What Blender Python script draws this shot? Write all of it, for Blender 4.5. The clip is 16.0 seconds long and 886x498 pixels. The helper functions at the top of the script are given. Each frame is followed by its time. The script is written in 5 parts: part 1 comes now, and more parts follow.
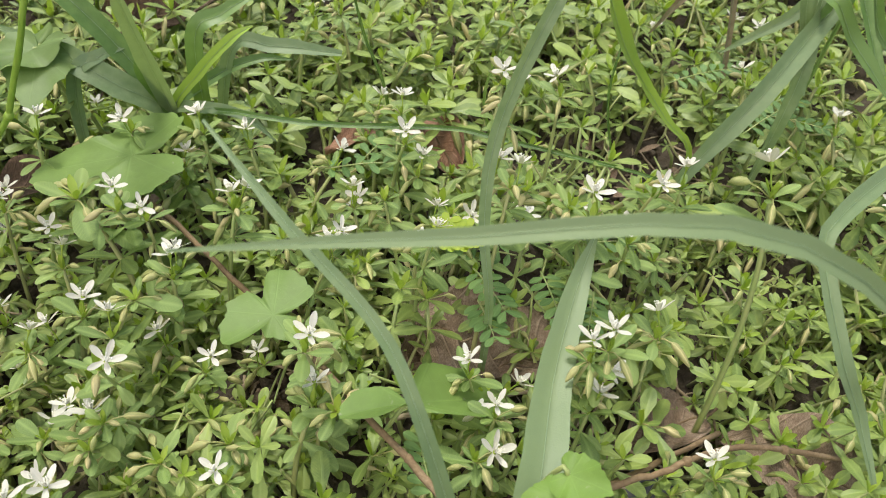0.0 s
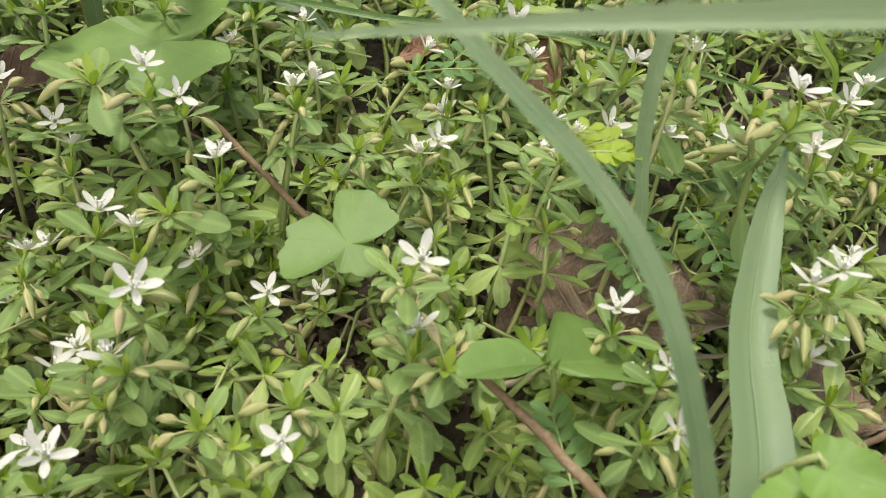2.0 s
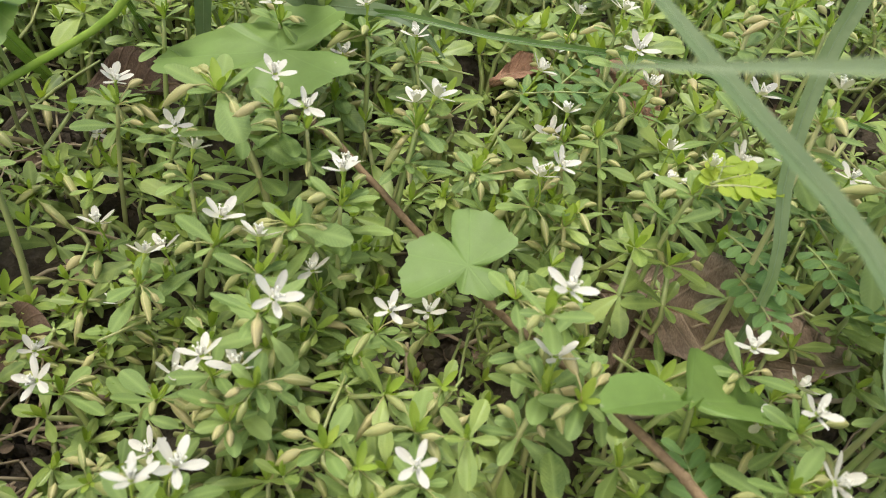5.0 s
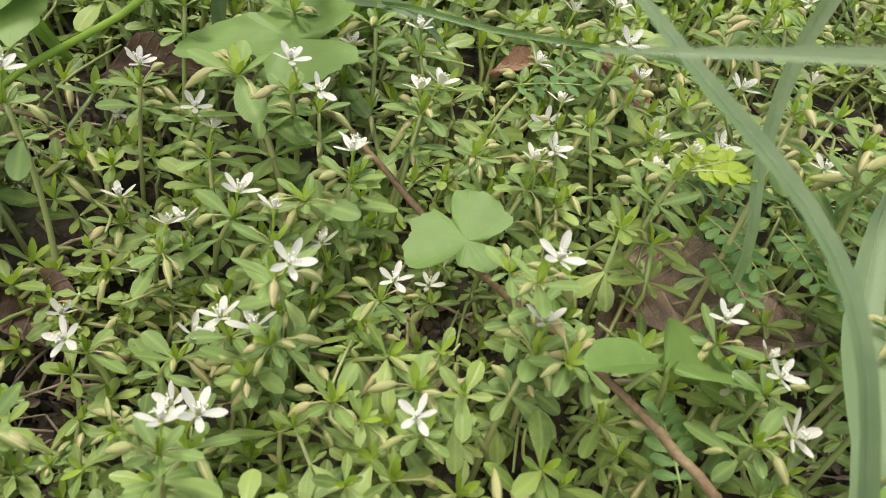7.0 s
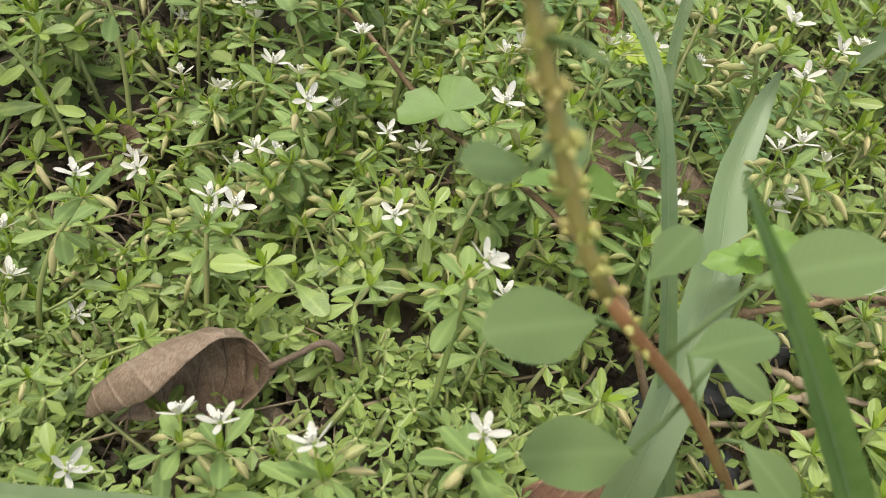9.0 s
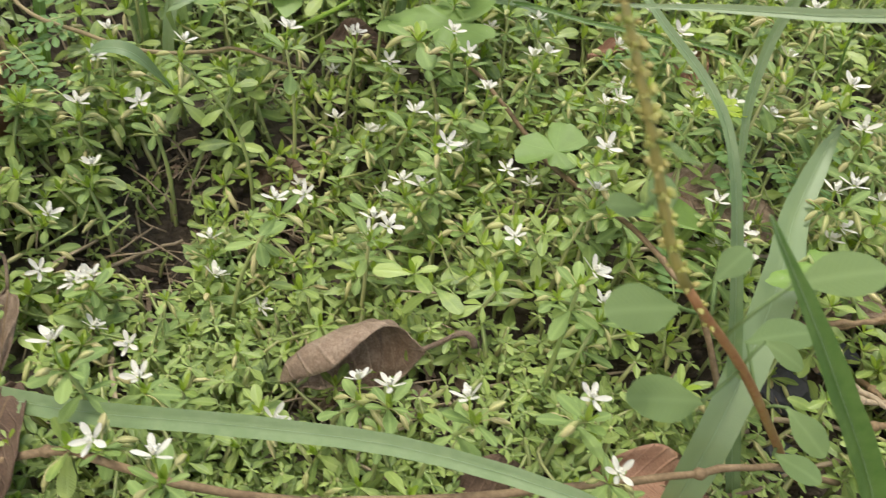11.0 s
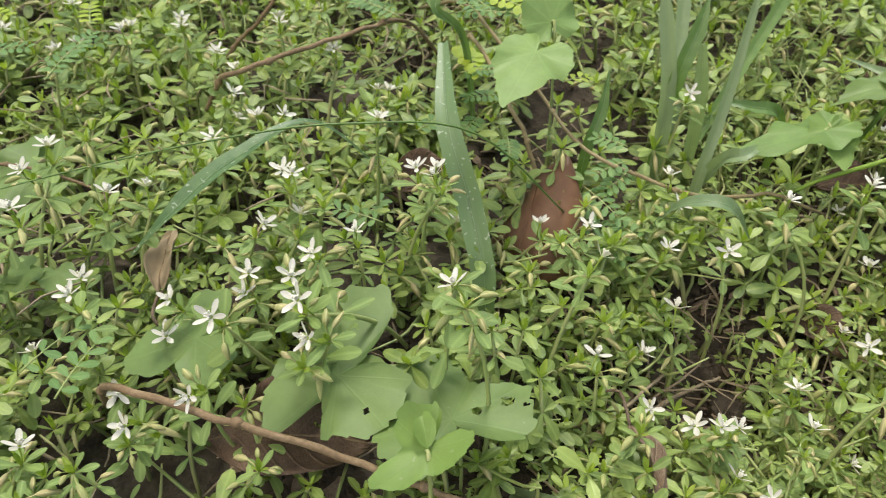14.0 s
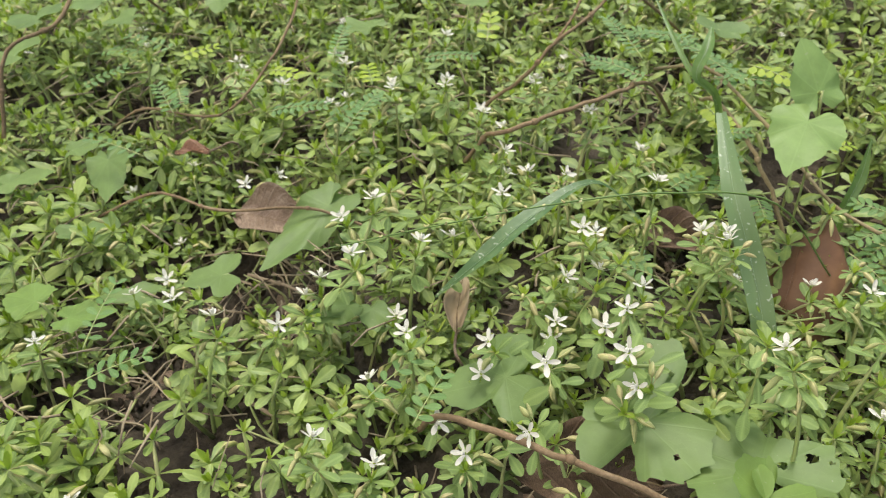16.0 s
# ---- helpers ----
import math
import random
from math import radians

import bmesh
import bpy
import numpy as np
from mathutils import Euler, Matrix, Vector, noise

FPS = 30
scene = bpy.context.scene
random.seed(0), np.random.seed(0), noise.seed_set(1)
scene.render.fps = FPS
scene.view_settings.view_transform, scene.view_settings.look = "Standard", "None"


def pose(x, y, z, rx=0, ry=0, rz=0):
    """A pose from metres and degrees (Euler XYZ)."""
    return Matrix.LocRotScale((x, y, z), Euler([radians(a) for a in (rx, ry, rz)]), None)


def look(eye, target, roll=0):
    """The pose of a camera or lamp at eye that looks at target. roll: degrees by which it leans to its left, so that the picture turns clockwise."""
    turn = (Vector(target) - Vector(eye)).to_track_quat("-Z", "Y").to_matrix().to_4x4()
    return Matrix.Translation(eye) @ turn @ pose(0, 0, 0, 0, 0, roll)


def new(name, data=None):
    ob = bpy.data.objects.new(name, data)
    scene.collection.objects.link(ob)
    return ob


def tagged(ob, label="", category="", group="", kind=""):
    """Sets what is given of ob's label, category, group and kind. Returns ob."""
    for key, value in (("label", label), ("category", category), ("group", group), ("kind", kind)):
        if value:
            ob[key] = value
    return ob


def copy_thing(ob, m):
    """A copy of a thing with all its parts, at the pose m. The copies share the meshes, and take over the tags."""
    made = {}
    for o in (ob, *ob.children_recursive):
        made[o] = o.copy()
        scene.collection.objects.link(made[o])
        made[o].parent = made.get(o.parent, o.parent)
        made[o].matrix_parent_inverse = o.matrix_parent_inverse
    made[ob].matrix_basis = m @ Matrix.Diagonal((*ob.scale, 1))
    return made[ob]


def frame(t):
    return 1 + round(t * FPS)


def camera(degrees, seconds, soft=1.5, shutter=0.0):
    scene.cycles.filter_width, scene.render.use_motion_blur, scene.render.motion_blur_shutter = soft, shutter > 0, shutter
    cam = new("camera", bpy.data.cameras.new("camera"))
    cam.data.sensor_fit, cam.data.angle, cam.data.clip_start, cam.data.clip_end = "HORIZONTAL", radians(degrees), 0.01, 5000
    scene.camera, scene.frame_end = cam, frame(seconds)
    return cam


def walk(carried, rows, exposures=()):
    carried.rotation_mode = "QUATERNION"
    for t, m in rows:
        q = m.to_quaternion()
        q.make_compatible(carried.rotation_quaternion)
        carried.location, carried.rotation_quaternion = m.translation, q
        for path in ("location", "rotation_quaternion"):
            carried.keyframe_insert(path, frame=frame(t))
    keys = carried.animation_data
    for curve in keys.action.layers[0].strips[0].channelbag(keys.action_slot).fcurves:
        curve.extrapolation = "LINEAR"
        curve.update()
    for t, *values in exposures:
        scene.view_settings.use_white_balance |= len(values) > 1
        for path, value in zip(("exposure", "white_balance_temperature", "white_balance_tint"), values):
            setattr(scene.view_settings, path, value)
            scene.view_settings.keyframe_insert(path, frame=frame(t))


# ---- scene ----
cam = camera(60.2, 16.0, soft=0.5, shutter=0.15)
PATH = [
    (0, 0.0000, 0.0000, 0.2878, 42.40, -5.36, 5.84),
    (0.5, -0.0104, 0.0077, 0.2605, 41.58, -6.19, 6.49),
    (1, -0.0182, 0.0159, 0.2461, 41.15, -6.95, 6.89),
    (1.5, -0.0252, 0.0226, 0.2306, 41.07, -7.22, 7.15),
    (2, -0.0363, 0.0262, 0.2202, 41.27, -7.54, 7.13),
    (2.5, -0.0460, 0.0282, 0.2162, 41.23, -7.88, 7.17),
    (3, -0.0493, 0.0293, 0.2164, 41.40, -8.17, 7.41),
    (3.5, -0.0530, 0.0242, 0.2161, 41.39, -8.42, 8.04),
    (4, -0.0562, 0.0231, 0.2160, 41.31, -8.50, 8.80),
    (4.5, -0.0616, 0.0245, 0.2171, 41.73, -8.58, 9.89),
    (4.7, -0.0651, 0.0259, 0.2146, 41.90, -8.57, 10.17),
    (6.8, -0.0669, 0.0140, 0.2236, 41.51, -9.55, 10.97),
    (7, -0.0659, 0.0095, 0.2236, 41.47, -9.73, 11.01),
    (7.5, -0.0504, -0.0067, 0.2288, 41.38, -9.78, 11.29),
    (8, -0.0442, -0.0314, 0.2284, 41.02, -9.64, 12.54),
    (8.5, -0.0370, -0.0489, 0.2371, 40.63, -9.70, 13.82),
    (8.7, -0.0345, -0.0554, 0.2397, 40.52, -9.64, 14.32),
    (10.8, -0.0249, -0.1174, 0.2793, 41.36, -7.06, 19.32),
    (11, -0.0401, -0.1167, 0.2870, 41.66, -6.34, 20.10),
    (11.5, -0.1002, -0.1224, 0.3009, 42.51, -4.70, 22.50),
    (12, -0.1490, -0.1380, 0.2982, 43.69, -2.88, 25.67),
    (12.5, -0.1759, -0.1489, 0.3009, 44.26, -2.01, 27.53),
    (13, -0.1870, -0.1555, 0.3030, 44.62, -1.66, 28.29),
    (13.5, -0.2069, -0.1701, 0.3056, 45.28, -1.48, 29.14),
    (14, -0.2284, -0.1902, 0.3125, 45.90, -0.87, 31.22),
    (14.5, -0.2450, -0.2056, 0.3150, 46.71, -0.24, 33.09),
    (15, -0.2592, -0.2181, 0.3192, 47.26, 0.35, 34.84),
    (15.5, -0.2767, -0.2376, 0.3343, 47.99, 1.44, 36.93),
    (16, -0.2921, -0.2550, 0.3450, 48.18, 2.43, 38.85),
]
walk(cam, [(t, pose(x, y, z, rx, ry, rz)) for t, x, y, z, rx, ry, rz in PATH])
# a small phone lens close to its subject: near and far things go slightly soft
cam.data.dof.use_dof = True
cam.data.dof.focus_distance = 0.29
cam.data.dof.aperture_fstop = 24.0

# ---- light: bright, hazy daylight ----
world = bpy.data.worlds.new("sky")
scene.world = world
world.use_nodes = True
wn = world.node_tree.nodes
sky = wn.new("ShaderNodeTexSky")
sky.sky_type = "NISHITA"
sky.sun_disc = False
sky.sun_elevation = radians(58)
sky.sun_rotation = radians(200)
sky.air_density = 1.2
sky.dust_density = 4.0
world.node_tree.links.new(sky.outputs["Color"], wn["Background"].inputs["Color"])
wn["Background"].inputs["Strength"].default_value = 0.125
sun_data = bpy.data.lights.new("sun", "SUN")
sun_data.energy = 2.35
sun_data.angle = radians(20)
sun_data.color = (1.0, 0.96, 0.88)
sun = new("sun", sun_data)
sun.matrix_world = look((-0.35, 0.9, 1.6), (0, 0, 0))
scene.view_settings.exposure = 0.63


# ---- materials ----
def node_mat(name):
    m = bpy.data.materials.new(name)
    m.use_nodes = True
    m.node_tree.nodes.clear()
    return m, m.node_tree.nodes, m.node_tree.links


def ramp(nodes, links, src, stops):
    r = nodes.new("ShaderNodeValToRGB")
    while len(r.color_ramp.elements) < len(stops):
        r.color_ramp.elements.new(0.5)
    for e, (p, c) in zip(r.color_ramp.elements, stops):
        e.position, e.color = p, (*c, 1)
    links.new(src, r.inputs["Fac"])
    return r.outputs["Color"]


def math_node(nodes, links, op, a, b=None, c=None):
    n = nodes.new("ShaderNodeMath")
    n.operation = op
    for i, v in enumerate((a, b, c)):
        if v is None:
            continue
        if isinstance(v, (int, float)):
            n.inputs[i].default_value = v
        else:
            links.new(v, n.inputs[i])
    return n.outputs[0]


def noise_tex(nodes, links, scale, detail=3.0, rough=0.55, coord=None):
    n = nodes.new("ShaderNodeTexNoise")
    n.inputs["Scale"].default_value, n.inputs["Detail"].default_value, n.inputs["Roughness"].default_value = scale, detail, rough
    if coord is not None:
        links.new(coord, n.inputs["Vector"])
    return n.outputs["Fac"]


def mixed(nodes, links, fac, a, b, blend="MIX"):
    n = nodes.new("ShaderNodeMix")
    n.data_type, n.blend_type = "RGBA", blend
    for sock, v in ((n.inputs[0], fac), (n.inputs[6], a), (n.inputs[7], b)):
        if isinstance(v, (int, float)):
            sock.default_value = v
        elif isinstance(v, tuple):
            sock.default_value = (*v, 1)
        else:
            links.new(v, sock)
    return n.outputs[2]


def finish(nodes, links, colour, rough, height=None, strength=0.3, dist=0.001, through_light=0.0, spec=0.4, back=None):
    out = nodes.new("ShaderNodeOutputMaterial")
    p = nodes.new("ShaderNodeBsdfPrincipled")
    p.inputs["Roughness"].default_value = rough
    p.inputs["Specular IOR Level"].default_value = spec
    links.new(colour, p.inputs["Base Color"])
    if height is not None:
        b = nodes.new("ShaderNodeBump")
        b.inputs["Strength"].default_value, b.inputs["Distance"].default_value = strength, dist
        links.new(height, b.inputs["Height"])
        links.new(b.outputs["Normal"], p.inputs["Normal"])
    if through_light > 0:
        tr = nodes.new("ShaderNodeBsdfTranslucent")
        links.new(back or colour, tr.inputs["Color"])
        mx = nodes.new("ShaderNodeMixShader")
        mx.inputs[0].default_value = through_light
        links.new(p.outputs[0], mx.inputs[1])
        links.new(tr.outputs[0], mx.inputs[2])
        links.new(mx.outputs[0], out.inputs["Surface"])
    else:
        links.new(p.outputs[0], out.inputs["Surface"])


def leafy(name, dark, mid, light, rough=0.4, through_light=0.3, speck=(0.35, 0.36, 0.2), veins=0.0, spots=0.0, spec=0.5):
    """Leaf tissue: hue differs from leaf to leaf, blotches and cell grain within; uv x runs along the leaf, y across it."""
    m, nodes, links = node_mat(name)
    info, geo = nodes.new("ShaderNodeObjectInfo"), nodes.new("ShaderNodeNewGeometry")
    rnd = math_node(nodes, links, "FRACT", math_node(nodes, links, "ADD", info.outputs["Random"], geo.outputs["Random Per Island"]))
    col = ramp(nodes, links, rnd, [(0.0, dark), (0.55, mid), (1.0, light)])
    tex = nodes.new("ShaderNodeTexCoord")
    blot = noise_tex(nodes, links, 160.0, 4.0, coord=tex.outputs["Object"])
    col = mixed(nodes, links, ramp(nodes, links, blot, [(0.38, (0, 0, 0)), (0.7, (0.7, 0.7, 0.7))]), col, light)
    grain = noise_tex(nodes, links, 1500.0, 2.0, coord=tex.outputs["Object"])
    uv = nodes.new("ShaderNodeSeparateXYZ")
    links.new(tex.outputs["UV"], uv.inputs[0])
    u, v = uv.outputs["X"], uv.outputs["Y"]
    height = grain
    if veins > 0:
        side = math_node(nodes, links, "ABSOLUTE", v)
        rib = math_node(nodes, links, "SUBTRACT", 1.0, math_node(nodes, links, "MULTIPLY", side, 14.0))
        rib = math_node(nodes, links, "MAXIMUM", rib, 0.0)
        slant = math_node(nodes, links, "SUBTRACT", u, math_node(nodes, links, "MULTIPLY", side, 0.8))
        wave = math_node(nodes, links, "SINE", math_node(nodes, links, "MULTIPLY", slant, 44.0))
        wave = math_node(nodes, links, "POWER", math_node(nodes, links, "ABSOLUTE", wave), 14.0)
        net = math_node(nodes, links, "MAXIMUM", rib, math_node(nodes, links, "MULTIPLY", wave, 0.35))
        col = mixed(nodes, links, math_node(nodes, links, "MULTIPLY", net, veins), col, tuple(min(1, c * 1.5 + 0.05) for c in light))
        height = math_node(nodes, links, "SUBTRACT", grain, net)
    if spots > 0:
        dots = noise_tex(nodes, links, 420.0, 1.0, coord=tex.outputs["Object"])
        dots = ramp(nodes, links, dots, [(0.66, (0, 0, 0)), (0.72, (1, 1, 1))])
        col = mixed(nodes, links, math_node(nodes, links, "MULTIPLY", dots, spots), col, speck)
    back = mixed(nodes, links, 1.0, col, (1.0, 1.0, 0.45), "MULTIPLY")
    finish(nodes, links, col, rough, height, 0.35, 0.0004, through_light, spec, back)
    return m


HERB = leafy("herb_leaf", (0.14, 0.228, 0.057), (0.202, 0.31, 0.078), (0.296, 0.402, 0.108), veins=0.32, spots=0.1, spec=0.5, rough=0.42)
HERB_LOW = leafy("herb_leaf_low", (0.12, 0.19, 0.043), (0.203, 0.29, 0.064), (0.322, 0.41, 0.098), veins=0.22, spec=0.45, through_light=0.24)
TIP = leafy("young_tip", (0.26, 0.39, 0.045), (0.34, 0.48, 0.06), (0.41, 0.52, 0.085))
STEM = leafy("herb_stem", (0.25, 0.34, 0.095), (0.31, 0.375, 0.12), (0.37, 0.37, 0.15), through_light=0.0)
BUD = leafy("bud", (0.27, 0.35, 0.085), (0.38, 0.41, 0.13), (0.48, 0.42, 0.19), through_light=0.1, veins=0.6)
PETAL = leafy("petal", (0.62, 0.6, 0.5), (0.67, 0.65, 0.545), (0.71, 0.69, 0.585), rough=0.5, through_light=0.15, veins=0.1)
ANTHER = leafy("anther", (0.74, 0.74, 0.6), (0.78, 0.76, 0.62), (0.8, 0.78, 0.66), through_light=0.0)
GRASS = leafy("grass_blade", (0.18, 0.265, 0.11), (0.225, 0.315, 0.14), (0.285, 0.37, 0.185), rough=0.42, through_light=0.35, spots=0.0)
GLAUCOUS = leafy("grass_glaucous", (0.15, 0.235, 0.1), (0.19, 0.275, 0.122), (0.24, 0.32, 0.15), rough=0.45, through_light=0.3)
GRASS_DARK = leafy("grass_dark", (0.09, 0.18, 0.04), (0.13, 0.23, 0.05), (0.19, 0.3, 0.08), rough=0.4, through_light=0.3)
GRASS_SPECK = leafy("grass_specked", (0.08, 0.16, 0.05), (0.12, 0.2, 0.07), (0.17, 0.26, 0.1), rough=0.42, through_light=0.25, spots=0.8, speck=(0.5, 0.55, 0.42))
FRESH = leafy("fresh_stem", (0.22, 0.36, 0.04), (0.27, 0.42, 0.05), (0.33, 0.46, 0.07), rough=0.45, through_light=0.2)
PINNA = leafy("leaflet", (0.1, 0.21, 0.05), (0.135, 0.255, 0.062), (0.175, 0.3, 0.078), through_light=0.3, veins=0.2)
PINNA_YELLOW = leafy("leaflet_yellow", (0.3, 0.43, 0.03), (0.36, 0.48, 0.04), (0.41, 0.51, 0.05), through_light=0.35)


def woody(name, a, b, c, scale=300.0, rough=0.75, thin=0.0, relief=0.0006):
    m, nodes, links = node_mat(name)
    tex = nodes.new("ShaderNodeTexCoord")
    n1 = noise_tex(nodes, links, scale, 5.0, 0.65, tex.outputs["Object"])
    n2 = noise_tex(nodes, links, scale * 0.12, 3.0, 0.5, tex.outputs["Object"])
    mix = math_node(nodes, links, "MULTIPLY_ADD", n1, 0.5, math_node(nodes, links, "MULTIPLY", n2, 0.5))
    col = ramp(nodes, links, mix, [(0.3, a), (0.5, b), (0.72, c)])
    finish(nodes, links, col, rough, n1, 0.8, relief, thin, 0.25)
    return m


TWIG = woody("twig_bark", (0.12, 0.078, 0.042), (0.22, 0.152, 0.08), (0.34, 0.25, 0.15), 500)
PALE_TWIG = woody("tan_runner", (0.19, 0.15, 0.07), (0.28, 0.22, 0.11), (0.36, 0.3, 0.17), 400)
RED_STEM = woody("red_stem", (0.24, 0.1, 0.05), (0.33, 0.17, 0.07), (0.34, 0.26, 0.1), 250, 0.5)
STRAW = woody("straw", (0.2, 0.15, 0.09), (0.34, 0.27, 0.17), (0.45, 0.37, 0.25), 400)


def withered(name, a, b, c):
    """Dry leaf tissue: fibrous streaks, side veins and darker blotches; uv x runs along the leaf, y across it."""
    m, nodes, links = node_mat(name)
    tex = nodes.new("ShaderNodeTexCoord")
    stretch = nodes.new("ShaderNodeMapping")
    stretch.inputs["Scale"].default_value = (60.0, 9.0, 1.0)
    links.new(tex.outputs["UV"], stretch.inputs["Vector"])
    streak = noise_tex(nodes, links, 3.0, 4.0, 0.65, stretch.outputs["Vector"])
    blot = noise_tex(nodes, links, 110.0, 4.0, 0.6, tex.outputs["Object"])
    fine = noise_tex(nodes, links, 1100.0, 3.0, 0.6, tex.outputs["Object"])
    uv = nodes.new("ShaderNodeSeparateXYZ")
    links.new(tex.outputs["UV"], uv.inputs[0])
    side = math_node(nodes, links, "ABSOLUTE", uv.outputs["Y"])
    slant = math_node(nodes, links, "SUBTRACT", uv.outputs["X"], math_node(nodes, links, "MULTIPLY", side, 0.7))
    vein = math_node(nodes, links, "POWER", math_node(nodes, links, "ABSOLUTE", math_node(nodes, links, "SINE", math_node(nodes, links, "MULTIPLY", slant, 25.0))), 30.0)
    mix = math_node(nodes, links, "MULTIPLY_ADD", streak, 0.4, math_node(nodes, links, "MULTIPLY_ADD", blot, 0.4, math_node(nodes, links, "MULTIPLY", fine, 0.2)))
    col = ramp(nodes, links, mix, [(0.36, a), (0.5, b), (0.63, c)])
    col = mixed(nodes, links, math_node(nodes, links, "MULTIPLY", vein, 0.2), col, tuple(min(1, v * 1.25) for v in c))
    height = math_node(nodes, links, "ADD", math_node(nodes, links, "ADD", streak, math_node(nodes, links, "MULTIPLY", fine, 0.5)), vein)
    finish(nodes, links, col, 0.65, height, 0.7, 0.0007, 0.1, 0.3)
    return m


DRY = withered("dry_leaf", (0.13, 0.085, 0.05), (0.26, 0.185, 0.12), (0.44, 0.34, 0.24))
DRY_DARK = withered("dry_leaf_dark", (0.06, 0.038, 0.024), (0.13, 0.082, 0.05), (0.22, 0.15, 0.095))
DRY_RED = withered("dry_leaf_reddish", (0.2, 0.105, 0.06), (0.36, 0.2, 0.12), (0.48, 0.3, 0.19))
DRY_PALE = woody("dry_leaf_pale", (0.27, 0.2, 0.11), (0.4, 0.31, 0.18), (0.5, 0.41, 0.26), 90, 0.6, 0.15, 0.0003)
DRY_SMOOTH = woody("dry_leaf_smooth", (0.09, 0.047, 0.024), (0.17, 0.09, 0.045), (0.27, 0.152, 0.082), 60, 0.45, 0.08, 0.0002)
STONE = woody("dark_stone", (0.04, 0.042, 0.045), (0.08, 0.083, 0.085), (0.15, 0.15, 0.15), 120, 0.8)
SOIL = woody("soil", (0.028, 0.022, 0.015), (0.068, 0.054, 0.036), (0.16, 0.132, 0.095), 160, 0.95, 0.0, 0.006)


# ---- small shapes as (points, triangles, uv) ----
def leaf_shape(wide, droop, fold, tip=0.6, rows=6, base=0.05, point=0.0):
    """A spatulate leaf blade of length 1 along x, with a rounded tip unless point is given."""
    stations = {4: (0, 0.35, 0.72, 0.97), 5: (0, 0.28, 0.58, 0.85, 0.98), 6: (0, 0.22, 0.45, 0.68, 0.88, 0.985)}.get(rows) or tuple(i / (rows - 1) * 0.99 for i in range(rows))
    pts, uvs, tris = [], [], []
    for i, u in enumerate(stations):
        if u < tip:
            half = base + (wide - base) * (0.5 - 0.5 * math.cos(math.pi * u / tip)) ** 0.9
        else:
            half = wide * max(0.0, 1 - ((u - tip) / (1 - tip)) ** (2.0 - point)) ** (0.5 + 0.3 * point) + 0.004
        z = -droop * u * u
        for s in (-1, 0, 1):
            pts.append((u + (0.015 if s == 0 and i == len(stations) - 1 else 0), s * half, z + abs(s) * fold * half))
            uvs.append((u, s * half))
        if i:
            a = 3 * (i - 1)
            for k in (0, 1):
                tris += [(a + k, a + k + 3, a + k + 1), (a + k + 1, a + k + 3, a + k + 4)]
    return np.array(pts), np.array(tris), np.array(uvs)


def tube_shape(path, radii, sides=5):
    """A tapered round stem along points."""
    path = [Vector(p) for p in path]
    pts, uvs, tris = [], [], []
    for i, p in enumerate(path):
        d = (path[min(i + 1, len(path) - 1)] - path[max(i - 1, 0)]).normalized()
        a = d.cross(Vector((0.31, 0.9, 0.2))).normalized()
        b = d.cross(a)
        for k in range(sides):
            w = 2 * math.pi * k / sides
            pts.append(p + radii[i] * (math.cos(w) * a + math.sin(w) * b))
            uvs.append((i, k / sides))
        if i:
            o = (i - 1) * sides
            for k in range(sides):
                n = (k + 1) % sides
                tris += [(o + k, o + n, o + sides + k), (o + n, o + sides + n, o + sides + k)]
    e = len(pts)
    pts += [path[0], path[-1]]
    uvs += [(0, 0), (len(path), 0)]
    for k in range(sides):
        n = (k + 1) % sides
        tris += [(e, n, k), (e + 1, e - sides + k, e - sides + n)]
    return np.array([tuple(p) for p in pts]), np.array(tris), np.array(uvs)


def bud_shape(rings=6, sides=8, fat=0.27):
    """A pointed seed capsule of length 1 along x, with shallow ribs."""
    pts, uvs, tris = [], [], []
    for i in range(rings):
        u = i / (rings - 1)
        r = fat * math.sin(math.pi * min(1, 0.04 + u * 0.95)) ** 0.8 * (1 - 0.25 * u)
        for k in range(sides):
            w = 2 * math.pi * k / sides
            q = r * (1 + 0.1 * (k % 2))
            pts.append((u, q * math.cos(w), q * math.sin(w)))
            uvs.append((u, 0.08 * ((k % 2) - 0.5)))
        if i:
            o = (i - 1) * sides
            for k in range(sides):
                n = (k + 1) % sides
                tris += [(o + k, o + sides + k, o + n), (o + n, o + sides + k, o + sides + n)]
    return np.array(pts), np.array(tris), np.array(uvs)


def joined(shapes):
    """Several (points, triangles, uv) as one."""
    P, Q, U, n = [], [], [], 0
    for p, t, u in shapes:
        P.append(p), Q.append(t + n), U.append(u)
        n += len(p)
    return np.concatenate(P), np.concatenate(Q), np.concatenate(U)


def moved(shape, m):
    p, t, u = shape
    a = np.array(m)
    return p @ a[:3, :3].T + a[:3, 3], t, u


